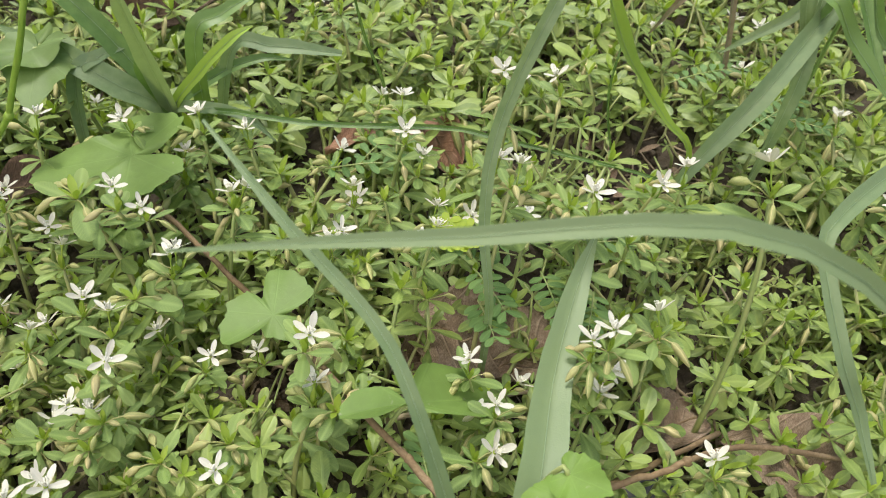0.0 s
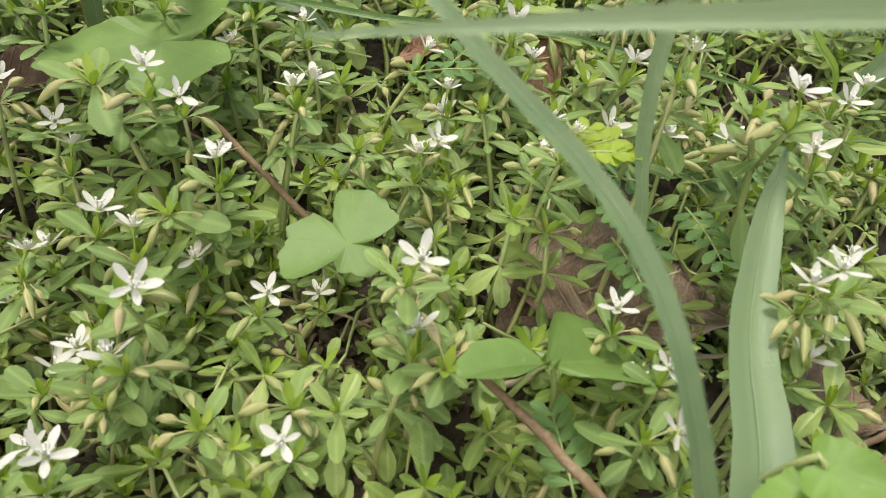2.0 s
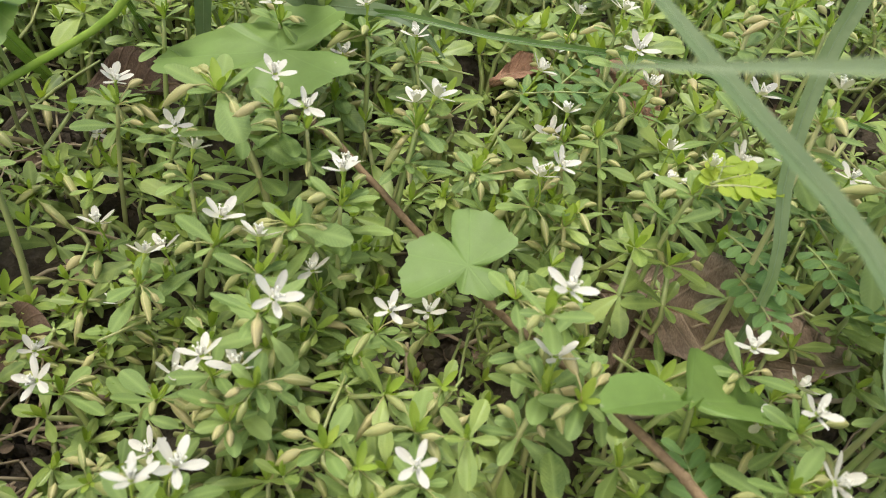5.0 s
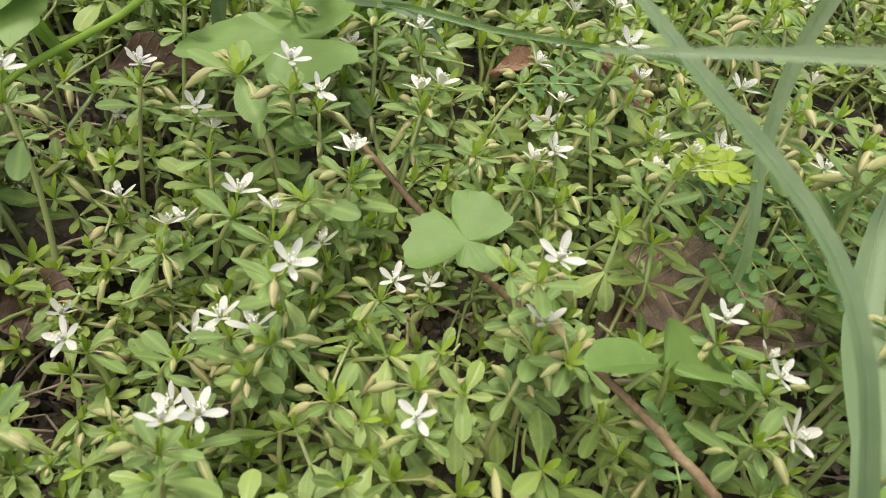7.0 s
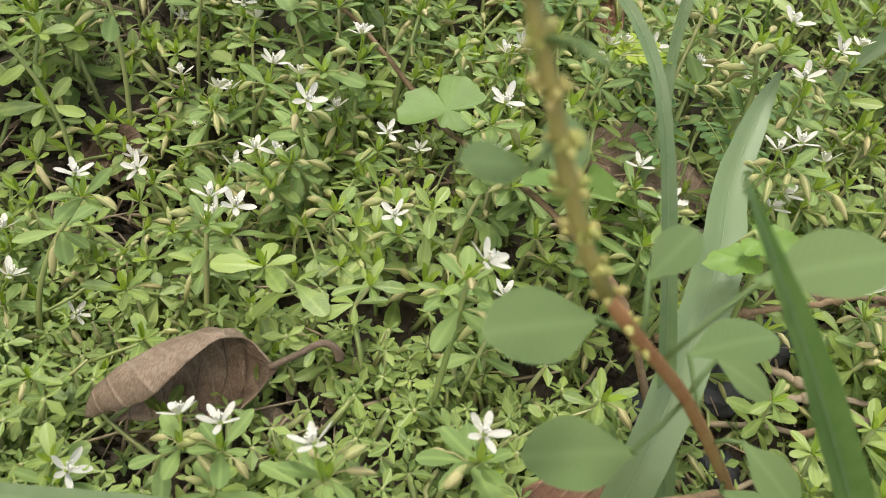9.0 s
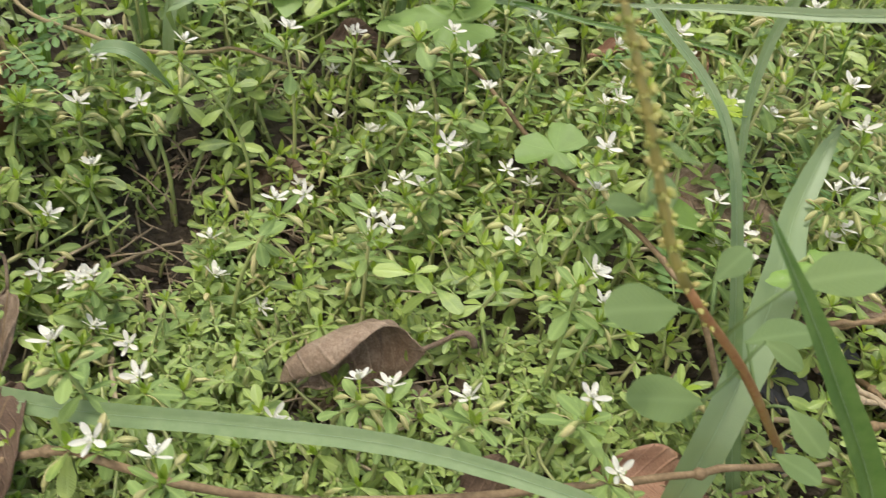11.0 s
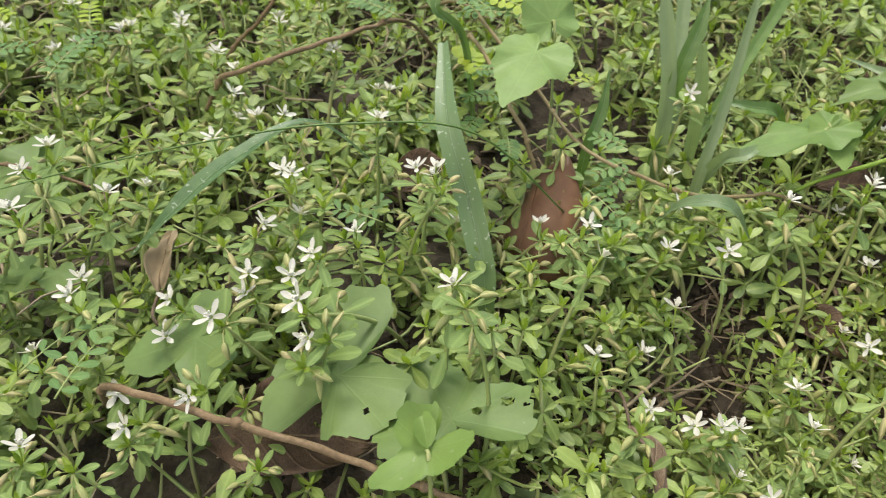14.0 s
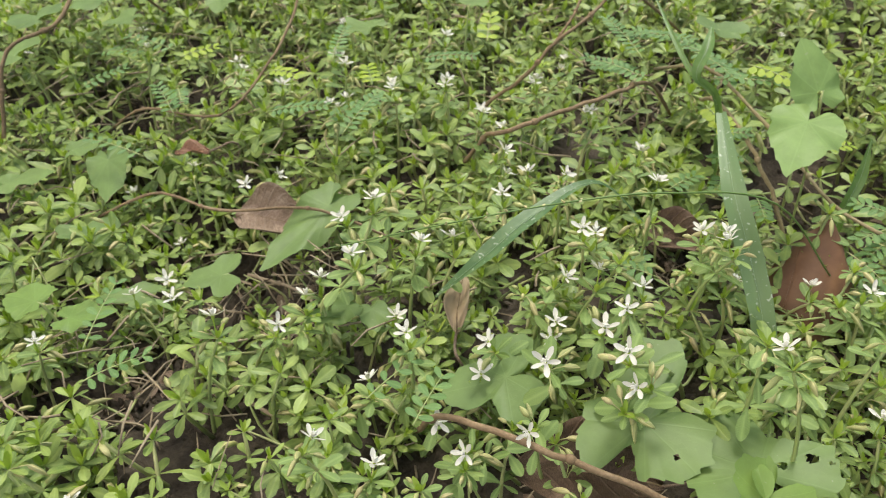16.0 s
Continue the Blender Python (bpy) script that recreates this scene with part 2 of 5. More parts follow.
def mesh_of(name, shape, materials, slots=None):
    p, t, u = shape
    me = bpy.data.meshes.new(name)
    me.vertices.add(len(p))
    me.vertices.foreach_set("co", np.ascontiguousarray(p, dtype=np.float32).ravel())
    me.loops.add(3 * len(t))
    me.loops.foreach_set("vertex_index", np.ascontiguousarray(t, dtype=np.int32).ravel())
    me.polygons.add(len(t))
    me.polygons.foreach_set("loop_start", np.arange(0, 3 * len(t), 3, dtype=np.int32))
    me.polygons.foreach_set("use_smooth", np.ones(len(t), dtype=bool))
    for m in materials:
        me.materials.append(m)
    if slots is not None:
        me.polygons.foreach_set("material_index", np.ascontiguousarray(slots, dtype=np.int32))
    layer = me.uv_layers.new(name="uv")
    layer.data.foreach_set("uv", np.ascontiguousarray(u[t.ravel()], dtype=np.float32).ravel())
    me.update()
    me.validate()
    return me


def part(name, mesh, parent, m=None, label=""):
    ob = new(name, mesh)
    ob.parent = parent
    if m is not None:
        ob.matrix_basis = m
    if label:
        ob["label"] = label
    return ob


def smooth_path(ctrl, n):
    """Points along a Catmull-Rom curve through the control points."""
    c = [Vector(p) for p in ctrl]
    c = [2 * c[0] - c[1]] + c + [2 * c[-1] - c[-2]]
    out = []
    segs = len(c) - 3
    for i in range(n + 1):
        s = min(i / n * segs, segs - 1e-6)
        k, f = int(s), s - int(s)
        a, b, d, e = c[k : k + 4]
        out.append(0.5 * (2 * b + (d - a) * f + (2 * a - 5 * b + 4 * d - e) * f * f + (3 * b - a - 3 * d + e) * f**3))
    return out


# ---- ground ----
MOUNDS = [
    (-0.75, -0.05, -0.017), (-0.65, -0.15, -0.005), (-0.65, -0.05, -0.015), (-0.55, -0.05, 0.017), (-0.55, 0.05, 0.005), (-0.55, 0.15, 0.012), (-0.45, -0.15, 0.005),
    (-0.45, -0.05, 0.009), (-0.45, 0.05, 0.02), (-0.35, -0.05, 0.025), (-0.35, 0.05, 0.018), (-0.25, 0.05, -0.015), (-0.25, 0.15, 0.01), (-0.15, -0.05, 0.009),
    (-0.15, 0.05, -0.018), (-0.15, 0.15, -0.012), (-0.15, 0.25, 0.007), (-0.05, 0.05, 0.017), (-0.05, 0.15, 0.005), (-0.05, 0.25, 0.006), (-0.05, 0.35, 0.005),
    (0.05, 0.15, 0.016), (0.05, 0.25, 0.027), (0.15, 0.25, -0.005), (0.15, 0.35, 0.006),
]
HOLLOWS = [(-0.222, 0.098, 0.04, 0.014), (-0.23, 0.065, 0.04, 0.006), (-0.63, -0.06, 0.06, 0.02), (-0.36, -0.06, 0.05, 0.015), (-0.23, 0.24, 0.05, 0.012), (0.06, 0.11, 0.05, 0.012), (0.085, 0.322, 0.045, 0.012), (-0.37, 0.195, 0.05, 0.018), (-0.335, 0.155, 0.035, 0.014), (-0.87, 0.005, 0.045, 0.006), (-0.56, -0.085, 0.035, 0.012)]


CLEAR = [(-0.066, 0.044, 0.013), (-0.112, 0.028, 0.02), (-0.095, 0.03, 0.023), (0.006, 0.188, 0.026), (0.036, 0.186, 0.024), (0.105, 0.168, 0.02), (0.113, 0.345, 0.03), (-0.338, 0.066, 0.022), (-0.366, -0.075, 0.026), (-0.372, -0.035, 0.015), (-0.358, -0.01, 0.016), (-0.243, 0.135, 0.014), (-0.246, 0.062, 0.018), (-0.3, 0.055, 0.012), (-0.211, 0.067, 0.02), (-0.59, -0.05, 0.022), (-0.615, -0.125, 0.024), (-0.6, -0.165, 0.022), (-0.635, -0.205, 0.02), (-0.215, 0.222, 0.018), (-0.187, 0.172, 0.016), (-0.172, 0.12, 0.014), (-0.062, 0.17, 0.01), (0.086, 0.14, 0.018), (-0.19, 0.0, 0.016), (-0.181, 0.108, 0.012), (-0.416, 0.164, 0.018), (-0.394, 0.157, 0.016), (-0.426, 0.132, 0.018), (-0.312, 0.167, 0.014), (-0.276, 0.165, 0.012), (-0.505, 0.247, 0.02), (-0.418, 0.097, 0.014)]


def ground_z(x, y):
    z = 0.010 * noise.noise((x * 9, y * 9, 0.3)) + 0.005 * noise.noise((x * 28, y * 28, 2.1))
    if abs(x) < 1.2 and abs(y) < 1.2:
        z += sum(h * math.exp(-((x - mx) ** 2 + (y - my) ** 2) / 0.0036) for mx, my, h in MOUNDS)
    for hx, hy, r, d in HOLLOWS:
        z -= d * math.exp(-((x - hx) ** 2 + (y - hy) ** 2) / (r * r))
    return z


def build_ground():
    fine = np.arange(-1.5, 1.2, 0.0125)
    xs = np.concatenate([-np.geomspace(400, 1.6, 14), fine, np.geomspace(1.3, 400, 14)])
    ys = np.concatenate([-np.geomspace(400, 1.0, 14), np.arange(-0.9, 1.8, 0.0125), np.geomspace(1.9, 400, 14)])
    pts = []
    for y in ys:
        for x in xs:
            near = abs(x) < 2 and abs(y) < 2
            pts.append((x, y, ground_z(x, y) + (0.003 * noise.noise((x * 90, y * 90, 5)) if near else 0.0)))
    w = len(xs)
    idx = np.arange(len(ys) * w).reshape(len(ys), w)
    a, b, c, d = idx[:-1, :-1].ravel(), idx[:-1, 1:].ravel(), idx[1:, 1:].ravel(), idx[1:, :-1].ravel()
    tris = np.concatenate([np.c_[a, b, c], np.c_[a, c, d]])
    p = np.array(pts)
    ob = new("ground", mesh_of("ground", (p, tris, p[:, :2]), [SOIL]))
    tagged(ob, "bare grey-brown crumbly soil under the plants", "ground", kind="structure")


build_ground()

# ---- the white-flowered herb ----
LEAVES = [leaf_shape(0.185, 0.1, 0.16, 0.63, 6, 0.03, 0.1), leaf_shape(0.205, 0.2, 0.1, 0.62, 6, 0.03, 0.05), leaf_shape(0.165, -0.06, 0.24, 0.6, 6, 0.026, 0.2), leaf_shape(0.22, 0.26, 0.06, 0.66, 6, 0.03, 0.0)]
LEAVES_LOW = [leaf_shape(0.19, 0.12, 0.16, 0.62, 5, 0.03, 0.1), leaf_shape(0.215, 0.24, 0.1, 0.6, 5, 0.03, 0.05), leaf_shape(0.175, -0.05, 0.22, 0.6, 5, 0.03, 0.2), leaf_shape(0.235, 0.28, 0.06, 0.64, 5, 0.03, 0.0)]
LEAF_MESH = [mesh_of("leaf", s, [HERB]) for s in LEAVES]
YOUNG = leaf_shape(0.17, -0.12, 0.5, 0.5, 5, 0.06, 0.4)
YOUNG_MESH = mesh_of("young_leaf", YOUNG, [TIP])


def pod_shape(droop, sides=7, rings=9):
    """A seed capsule on its thin curved stalk, length 1 from the node."""
    stops = [(0, 0.02), (0.3, 0.018), (0.54, 0.024), (0.58, 0.066), (0.66, 0.108), (0.75, 0.12), (0.86, 0.1), (0.95, 0.058), (1.0, 0.01)]
    if rings < 9:
        stops = [stops[i] for i in (0, 2, 4, 6, 8)]
    path = [(u, 0, 0.22 * math.sin(2.6 * u) - droop * u * u) for u, r in stops]
    return tube_shape(path, [r for u, r in stops], sides)


PODS = [pod_shape(0.1), pod_shape(0.45), pod_shape(0.9)]
POD_MESH = [mesh_of("seed_capsule", s, [BUD]) for s in PODS]
PODS_LOW = [pod_shape(d, 4, 5) for d in (0.1, 0.45, 0.9)]
PETAL_MESH = [mesh_of("petal", leaf_shape(w, -0.14, 0.3, 0.58, 6, 0.085, 0.12), [PETAL]) for w in (0.175, 0.2)]


def stamen_shape(rng):
    out = []
    for k in range(12):
        w, lean = 2 * math.pi * k / 12 + rng.uniform(-0.2, 0.2), rng.uniform(0.1, 0.6)
        top = Vector((math.cos(w) * lean, math.sin(w) * lean, 1.0)).normalized() * rng.uniform(0.0024, 0.0038)
        out.append(tube_shape([(0, 0, 0), top * 0.6 + Vector((0, 0, -0.0002)), top], [0.0002, 0.00018, 0.00017], 3))
        out.append(moved(bud_shape(3, 4, 0.5), Matrix.Translation(top - Vector((0.0003, 0, 0))) @ Matrix.Scale(0.0009, 4)))
    return joined(out)


STAMEN_MESH = mesh_of("stamen_tuft", stamen_shape(random.Random(4)), [ANTHER])
STALK = 0.0105
CENTRE_MESH = mesh_of("flower", tube_shape([(0.001, 0, -STALK), (0.0012, 0, -STALK * 0.6), (0.0006, 0, -STALK * 0.3), (0, 0, -0.0014), (0, 0, -0.0005), (0, 0, 0.0006)], [0.00035, 0.0003, 0.0003, 0.0005, 0.0009, 0.0006], 6), [TIP])


def herb_spec(rng, tall, whorls, flowers, buds, size, young=4, gap=0.0145):
    """One shoot: where its leaves, capsules and flowers sit, and its stem."""
    bend = Vector((rng.uniform(-0.3, 0.3), rng.uniform(-0.3, 0.3), 0)) * tall
    line = [Vector((0, 0, -0.012)), Vector((bend.x * 0.1, bend.y * 0.1, tall * 0.4)), Vector((bend.x * 0.45, bend.y * 0.45, tall * 0.75)), Vector((bend.x, bend.y, tall))]
    path = smooth_path(line, 9)
    leaves, pods, blooms, tips = [], [], [], []
    for w in range(whorls):
        at = path[min(9, max(1, int(round((1 - gap * w / max(tall, 0.012)) * 9))))]
        count = rng.choice((4, 5, 5)) if w else 5
        turn = rng.uniform(0, 360)
        for k in range(count):
            length = size * (rng.uniform(0.78, 1.25) if k % 3 else rng.uniform(0.5, 0.8)) * (0.85 if w == 0 else 1.0)
            rise = rng.uniform(2, 34) if w == 0 else rng.uniform(-16, 20)
            leaves.append((rng.randrange(4), Matrix.Translation(at) @ pose(0, 0, 0, 0, 0, turn + 360 * k / count + rng.uniform(-16, 16)) @ pose(0.0006, 0, 0, rng.uniform(-18, 18), -rise, 0) @ Matrix.Scale(length, 4)))
        if w < 2:
            for k in range(buds if w == 0 else buds // 2):
                pods.append((rng.randrange(3), Matrix.Translation(at) @ pose(0, 0, 0, 0, -rng.uniform(-5, 45), rng.uniform(0, 360)) @ Matrix.Scale(rng.uniform(0.0085, 0.0125), 4)))
    top = path[-1]
    for k in range(flowers):
        blooms.append(Matrix.Translation(top) @ pose(0, 0, 0, rng.uniform(-30, 12), rng.uniform(-25, 25), 0) @ pose(0, 0, STALK, rng.uniform(-12, 12), rng.uniform(-12, 12), rng.uniform(0, 360)))
    for k in range(young):
        tips.append(Matrix.Translation(top) @ pose(0, 0, 0, 0, 0, 360 * k / young + rng.uniform(-20, 20)) @ pose(0, 0, 0, 0, -rng.uniform(38, 80), 0) @ Matrix.Scale(rng.uniform(0.0048, 0.0082), 4))
    return dict(path=path, leaves=leaves, pods=pods, flowers=blooms, tips=tips, tall=tall)


def herb_thing(spec, label, rng):
    """A shoot with every leaf, capsule and petal a part of its own."""
    root = new("flowering_herb" if spec["flowers"] else "leafy_herb")
    tagged(root, label, "herb", "white-flowered herbs" if spec["flowers"] else "leafy herb shoots")
    part("stem", mesh_of("stem", tube_shape(spec["path"], [0.00115 - 0.00045 * i / 9 for i in range(10)], 6), [STEM]), root)
    for m in spec["tips"]:
        part("young_leaf", YOUNG_MESH, root, m, "bright yellow-green young leaf")
    for kind, m in spec["leaves"]:
        part("leaf", LEAF_MESH[kind], root, m)
    for kind, m in spec["pods"]:
        part("seed_capsule", POD_MESH[kind], root, m, "pale yellow-green ribbed capsule")
    for m in spec["flowers"]:
        bloom = part("flower", CENTRE_MESH, root, m, "white five-petalled flower")
        for k in range(5):
            part("petal", PETAL_MESH[k % 2], bloom, pose(0, 0, 0, 0, 0, 72 * k + rng.uniform(-10, 10)) @ pose(0.0005, 0, 0, rng.uniform(-18, 18), -rng.uniform(5, 36), 0) @ Matrix.Scale(rng.uniform(0.0054, 0.0065), 4))
        part("stamen_tuft", STAMEN_MESH, bloom, None, "tuft of thin white stamens")
    return root


rng = random.Random(11)
LEAN = pose(0, 0, 0, -8, 0, 0)
HEIGHTS = (0.026, 0.036, 0.046, 0.056, 0.068, 0.082, 0.1)
BLOOMING = []
for tall in HEIGHTS:
    for k in range(4):
        spec = herb_spec(rng, tall - STALK * 0.9, 2, 1, 3, 0.0122, 3)
        thing = herb_thing(spec, "pale green whorled herb with a white flower, in the mat", rng)
        BLOOMING.append((thing, spec["flowers"][0].translation.copy()))
LEAFY = []
LEAFY_TALL = (0.03, 0.036, 0.042, 0.048, 0.056, 0.064)
for tall in LEAFY_TALL:
    spec = herb_spec(rng, tall, 3 if tall > 0.04 else 2, 0, 4, 0.0125, 4)
    LEAFY.append(herb_thing(spec, "pale green whorled herb shoot with seed capsules", rng))


def place_bloom(x, y, z):
    """A flowering shoot rooted in the soil, with its flower at the point given."""
    gz = ground_z(x, y)
    want = max(0.018, z - gz)
    order = sorted(range(len(BLOOMING)), key=lambda i: abs((LEAN @ BLOOMING[i][1]).z - want))
    thing, top = BLOOMING[order[rng.randrange(4)]]
    over_leaf = -0.45 < x < -0.33 and -0.12 < y < -0.02
    turn = (pose(0, 0, 0, 24, 0, 0) if over_leaf else LEAN) @ pose(0, 0, 0, 0, 0, rng.uniform(0, 360))
    turn = turn @ Matrix.Scale(max(0.8, min(1.15, want / (turn @ top).z)), 4)
    off = turn @ top
    return copy_thing(thing, Matrix.Translation((x - off.x, y - off.y, gz + want - off.z)) @ turn)


FLOWERS_A = [(-0.038, 0.140, 0.088), (-0.062, 0.106, 0.056), (0.024, 0.114, 0.077), (-0.078, 0.151, 0.050), (-0.103, 0.130, 0.072), (-0.117, 0.159, 0.058), (-0.100, 0.180, 0.069), (-0.125, 0.197, 0.083), (0.014, 0.152, 0.069), (0.024, 0.132, 0.075), (0.023, 0.208, 0.112), (-0.148, 0.189, 0.055), (-0.116, 0.197, 0.074), (-0.179, 0.136, 0.010), (-0.149, 0.165, 0.035), (-0.068, 0.169, 0.030), (-0.041, 0.245, 0.048), (-0.093, 0.017, 0.055), (-0.081, 0.016, 0.060), (-0.168, 0.122, 0.020), (-0.101, 0.187, 0.065), (-0.029, 0.060, 0.100), (0.057, 0.150, 0.099), (0.049, 0.196, 0.114), (0.097, 0.254, 0.084), (-0.110, 0.123, 0.050), (-0.045, 0.202, 0.065), (-0.160, 0.062, 0.005), (-0.256, 0.083, 0.034), (-0.276, 0.029, 0.042)]
FLOWERS_B = [(-0.244, 0.109, 0.057), (-0.294, 0.177, 0.092), (-0.287, 0.147, 0.060), (-0.151, 0.158, 0.040), (-0.192, 0.076, 0.022), (-0.383, -0.030, 0.099), (-0.247, 0.031, 0.020), (-0.412, -0.043, 0.071), (-0.360, -0.062, 0.094), (-0.431, -0.073, 0.061), (-0.437, -0.099, 0.047), (-0.510, 0.059, 0.065), (-0.274, 0.121, 0.064), (-0.014, 0.249, 0.074), (0.082, 0.183, 0.072), (0.057, 0.139, 0.079), (-0.130, 0.127, 0.032), (-0.157, 0.076, 0.063), (0.142, 0.291, 0.007), (-0.191, 0.224, 0.045), (-0.201, 0.223, 0.018), (-0.157, 0.197, 0.055), (-0.131, 0.167, 0.053), (-0.178, 0.178, 0.023), (-0.103, 0.163, 0.044), (-0.160, 0.154, 0.018), (-0.087, 0.215, 0.071), (-0.081, 0.215, 0.075), (-0.118, 0.248, 0.059)]
FLOWERS_C = [(-0.050, 0.255, 0.066), (-0.040, 0.228, 0.071), (-0.005, 0.227, 0.067), (-0.003, 0.193, 0.090), (-0.009, 0.199, 0.076), (0.031, 0.224, 0.072), (-0.096, 0.266, 0.061), (0.053, 0.230, 0.070), (-0.036, 0.134, 0.070), (-0.115, 0.097, 0.046), (0.019, 0.137, 0.059), (0.051, 0.147, 0.096), (0.066, 0.204, 0.091), (0.061, 0.147, 0.080), (0.018, 0.243, 0.084), (0.102, 0.200, 0.134), (-0.043, 0.295, 0.050), (-0.039, 0.298, 0.066), (0.020, 0.263, 0.108), (0.034, 0.156, 0.053), (0.098, 0.129, 0.065), (-0.427, 0.005, 0.099), (-0.365, 0.034, 0.103), (-0.381, 0.044, 0.094), (-0.413, -0.038, 0.078), (-0.369, -0.055, 0.103), (-0.303, 0.071, 0.075), (-0.285, 0.035, 0.094), (-0.330, 0.078, 0.058), (-0.270, 0.099, 0.054)]
FLOWERS_D = [(-0.196, 0.163, 0.081), (-0.179, 0.205, 0.060), (-0.128, 0.107, 0.027), (-0.181, 0.061, 0.018), (-0.211, 0.025, 0.042), (-0.227, 0.029, 0.025), (-0.261, 0.056, 0.025), (-0.204, 0.012, 0.028), (-0.233, -0.041, 0.054), (-0.454, -0.156, 0.086), (-0.530, -0.111, 0.064), (-0.554, -0.131, 0.072), (-0.527, -0.093, 0.072), (-0.472, -0.107, 0.060), (-0.463, -0.088, 0.082), (-0.488, -0.069, 0.061), (-0.433, -0.065, 0.075), (-0.397, -0.073, 0.094), (-0.523, -0.042, 0.104), (-0.544, -0.048, 0.085), (-0.508, -0.075, 0.098), (-0.686, -0.072, 0.009), (-0.678, -0.017, 0.029), (-0.388, -0.098, 0.080), (-0.409, -0.114, 0.065), (-0.439, -0.139, 0.060), (-0.422, -0.016, 0.085), (-0.496, 0.061, 0.071), (-0.462, 0.047, 0.092), (-0.418, 0.002, 0.103)]
FLOWERS_E = [(-0.416, 0.064, 0.097), (-0.445, 0.104, 0.082), (-0.318, -0.029, 0.117), (-0.361, 0.051, 0.064), (-0.368, 0.040, 0.102), (-0.701, 0.102, 0.069), (0.015, 0.273, 0.106), (0.038, 0.280, 0.102), (-0.027, 0.276, 0.084), (-0.192, 0.311, 0.026), (-0.022, 0.249, 0.086), (-0.228, 0.127, 0.084), (-0.181, -0.022, 0.077), (-0.157, -0.016, 0.063), (-0.217, 0.027, 0.035), (-0.189, 0.012, 0.025), (-0.154, -0.042, 0.068), (-0.129, -0.044, 0.081), (-0.119, 0.001, 0.035), (-0.002, 0.010, 0.070), (-0.018, 0.020, 0.089), (-0.053, 0.006, 0.087), (-0.768, 0.060, 0.062), (-0.719, -0.028, 0.034), (-0.628, -0.136, 0.047), (-0.638, -0.111, 0.033), (-0.794, -0.082, 0.016), (-0.744, -0.066, 0.023), (-0.701, 0.108, 0.066)]
FLOWERS_F = [(-0.591, 0.103, 0.084), (-0.646, 0.105, 0.062), (-0.540, 0.135, 0.085), (-0.494, 0.129, 0.080), (-0.556, 0.095, 0.076), (-0.393, 0.011, 0.074), (0.143, 0.400, 0.075), (0.157, 0.395, 0.075), (-0.176, 0.240, 0.075), (-0.142, 0.245, 0.075), (-0.113, 0.256, 0.075), (-0.081, 0.361, 0.075), (0.024, 0.393, 0.075), (0.140, 0.350, 0.075), (-0.885, 0.051, 0.060), (-0.750, 0.161, 0.060), (-0.666, 0.060, 0.060), (-0.558, 0.196, 0.060), (-0.625, -0.192, 0.060), (-0.591, -0.231, 0.060), (-0.937, -0.028, 0.060), (-0.661, 0.073, 0.060), (-0.459, 0.135, 0.060), (-0.528, -0.231, 0.060), (-0.020, 0.084, 0.060), (-0.118, 0.086, 0.060)]
FLOWERS_G = [(-0.04, 0.203, 0.07), (-0.076, 0.374, 0.07), (0.009, 0.208, 0.083), (0.083, 0.233, 0.09), (0.193, 0.337, 0.063), (0.102, 0.403, 0.061), (0.193, 0.26, 0.074), (-0.121, 0.127, 0.045), (-0.41, -0.005, 0.088), (-0.485, 0.019, 0.086), (-0.515, 0.064, 0.077), (-0.657, -0.003, 0.038), (-0.496, -0.038, 0.086), (-0.599, -0.128, 0.055), (-0.527, -0.082, 0.076), (-0.711, 0.056, 0.063), (-0.485, -0.025, 0.085), (-0.389, -0.037, 0.089)]
FLOWERS_H = [(-0.818, 0.017, 0.078), (-0.73, 0.038, 0.078), (-0.673, 0.086, 0.078), (-0.621, 0.08, 0.078), (-0.594, 0.104, 0.078), (-0.545, 0.14, 0.078), (-0.496, 0.129, 0.078), (-0.634, 0.04, 0.078), (-0.551, 0.09, 0.078), (-0.53, 0.083, 0.078), (-0.545, 0.181, 0.078), (-0.435, 0.297, 0.078), (-0.64, 0.163, 0.078)]
FLOWERS = FLOWERS_H + FLOWERS_A + FLOWERS_B + FLOWERS_C + FLOWERS_D + FLOWERS_E + FLOWERS_F + FLOWERS_G


for x, y, z in FLOWERS:
    place_bloom(x, y, z)


def headroom(x, y, top):
    """How much a shoot with its top at that height has to shrink to leave the flowers round it free."""
    gz = ground_z(x, y)
    keep = 1.0
    for fx, fy, fz in FLOWERS:
        d = math.hypot(fx - x, fy - y)
        if d < 0.03:
            keep = min(keep, max(0.3, (fz + 0.45 * max(0, d - 0.01) - 0.008 - gz) / max(0.005, top - gz)))
    return keep



# leafy shoots between the flowers, over the stretch that is passed nearest
def spread(n, x0, x1, y0, y1, apart, seed):
    r, out = random.Random(seed), []
    for _ in range(40 * n):
        p = (r.uniform(x0, x1), r.uniform(y0, y1))
        if all((p[0] - q[0]) ** 2 + (p[1] - q[1]) ** 2 > apart * apart for q in out):
            out.append(p)
        if len(out) == n:
            break
    return out


def in_hollow(x, y, f=0.7):
    return any((x - hx) ** 2 + (y - hy) ** 2 < r * r for hx, hy, r in CLEAR) or any((x - hx) ** 2 + (y - hy) ** 2 < (f * r) ** 2 for hx, hy, r, d in HOLLOWS)


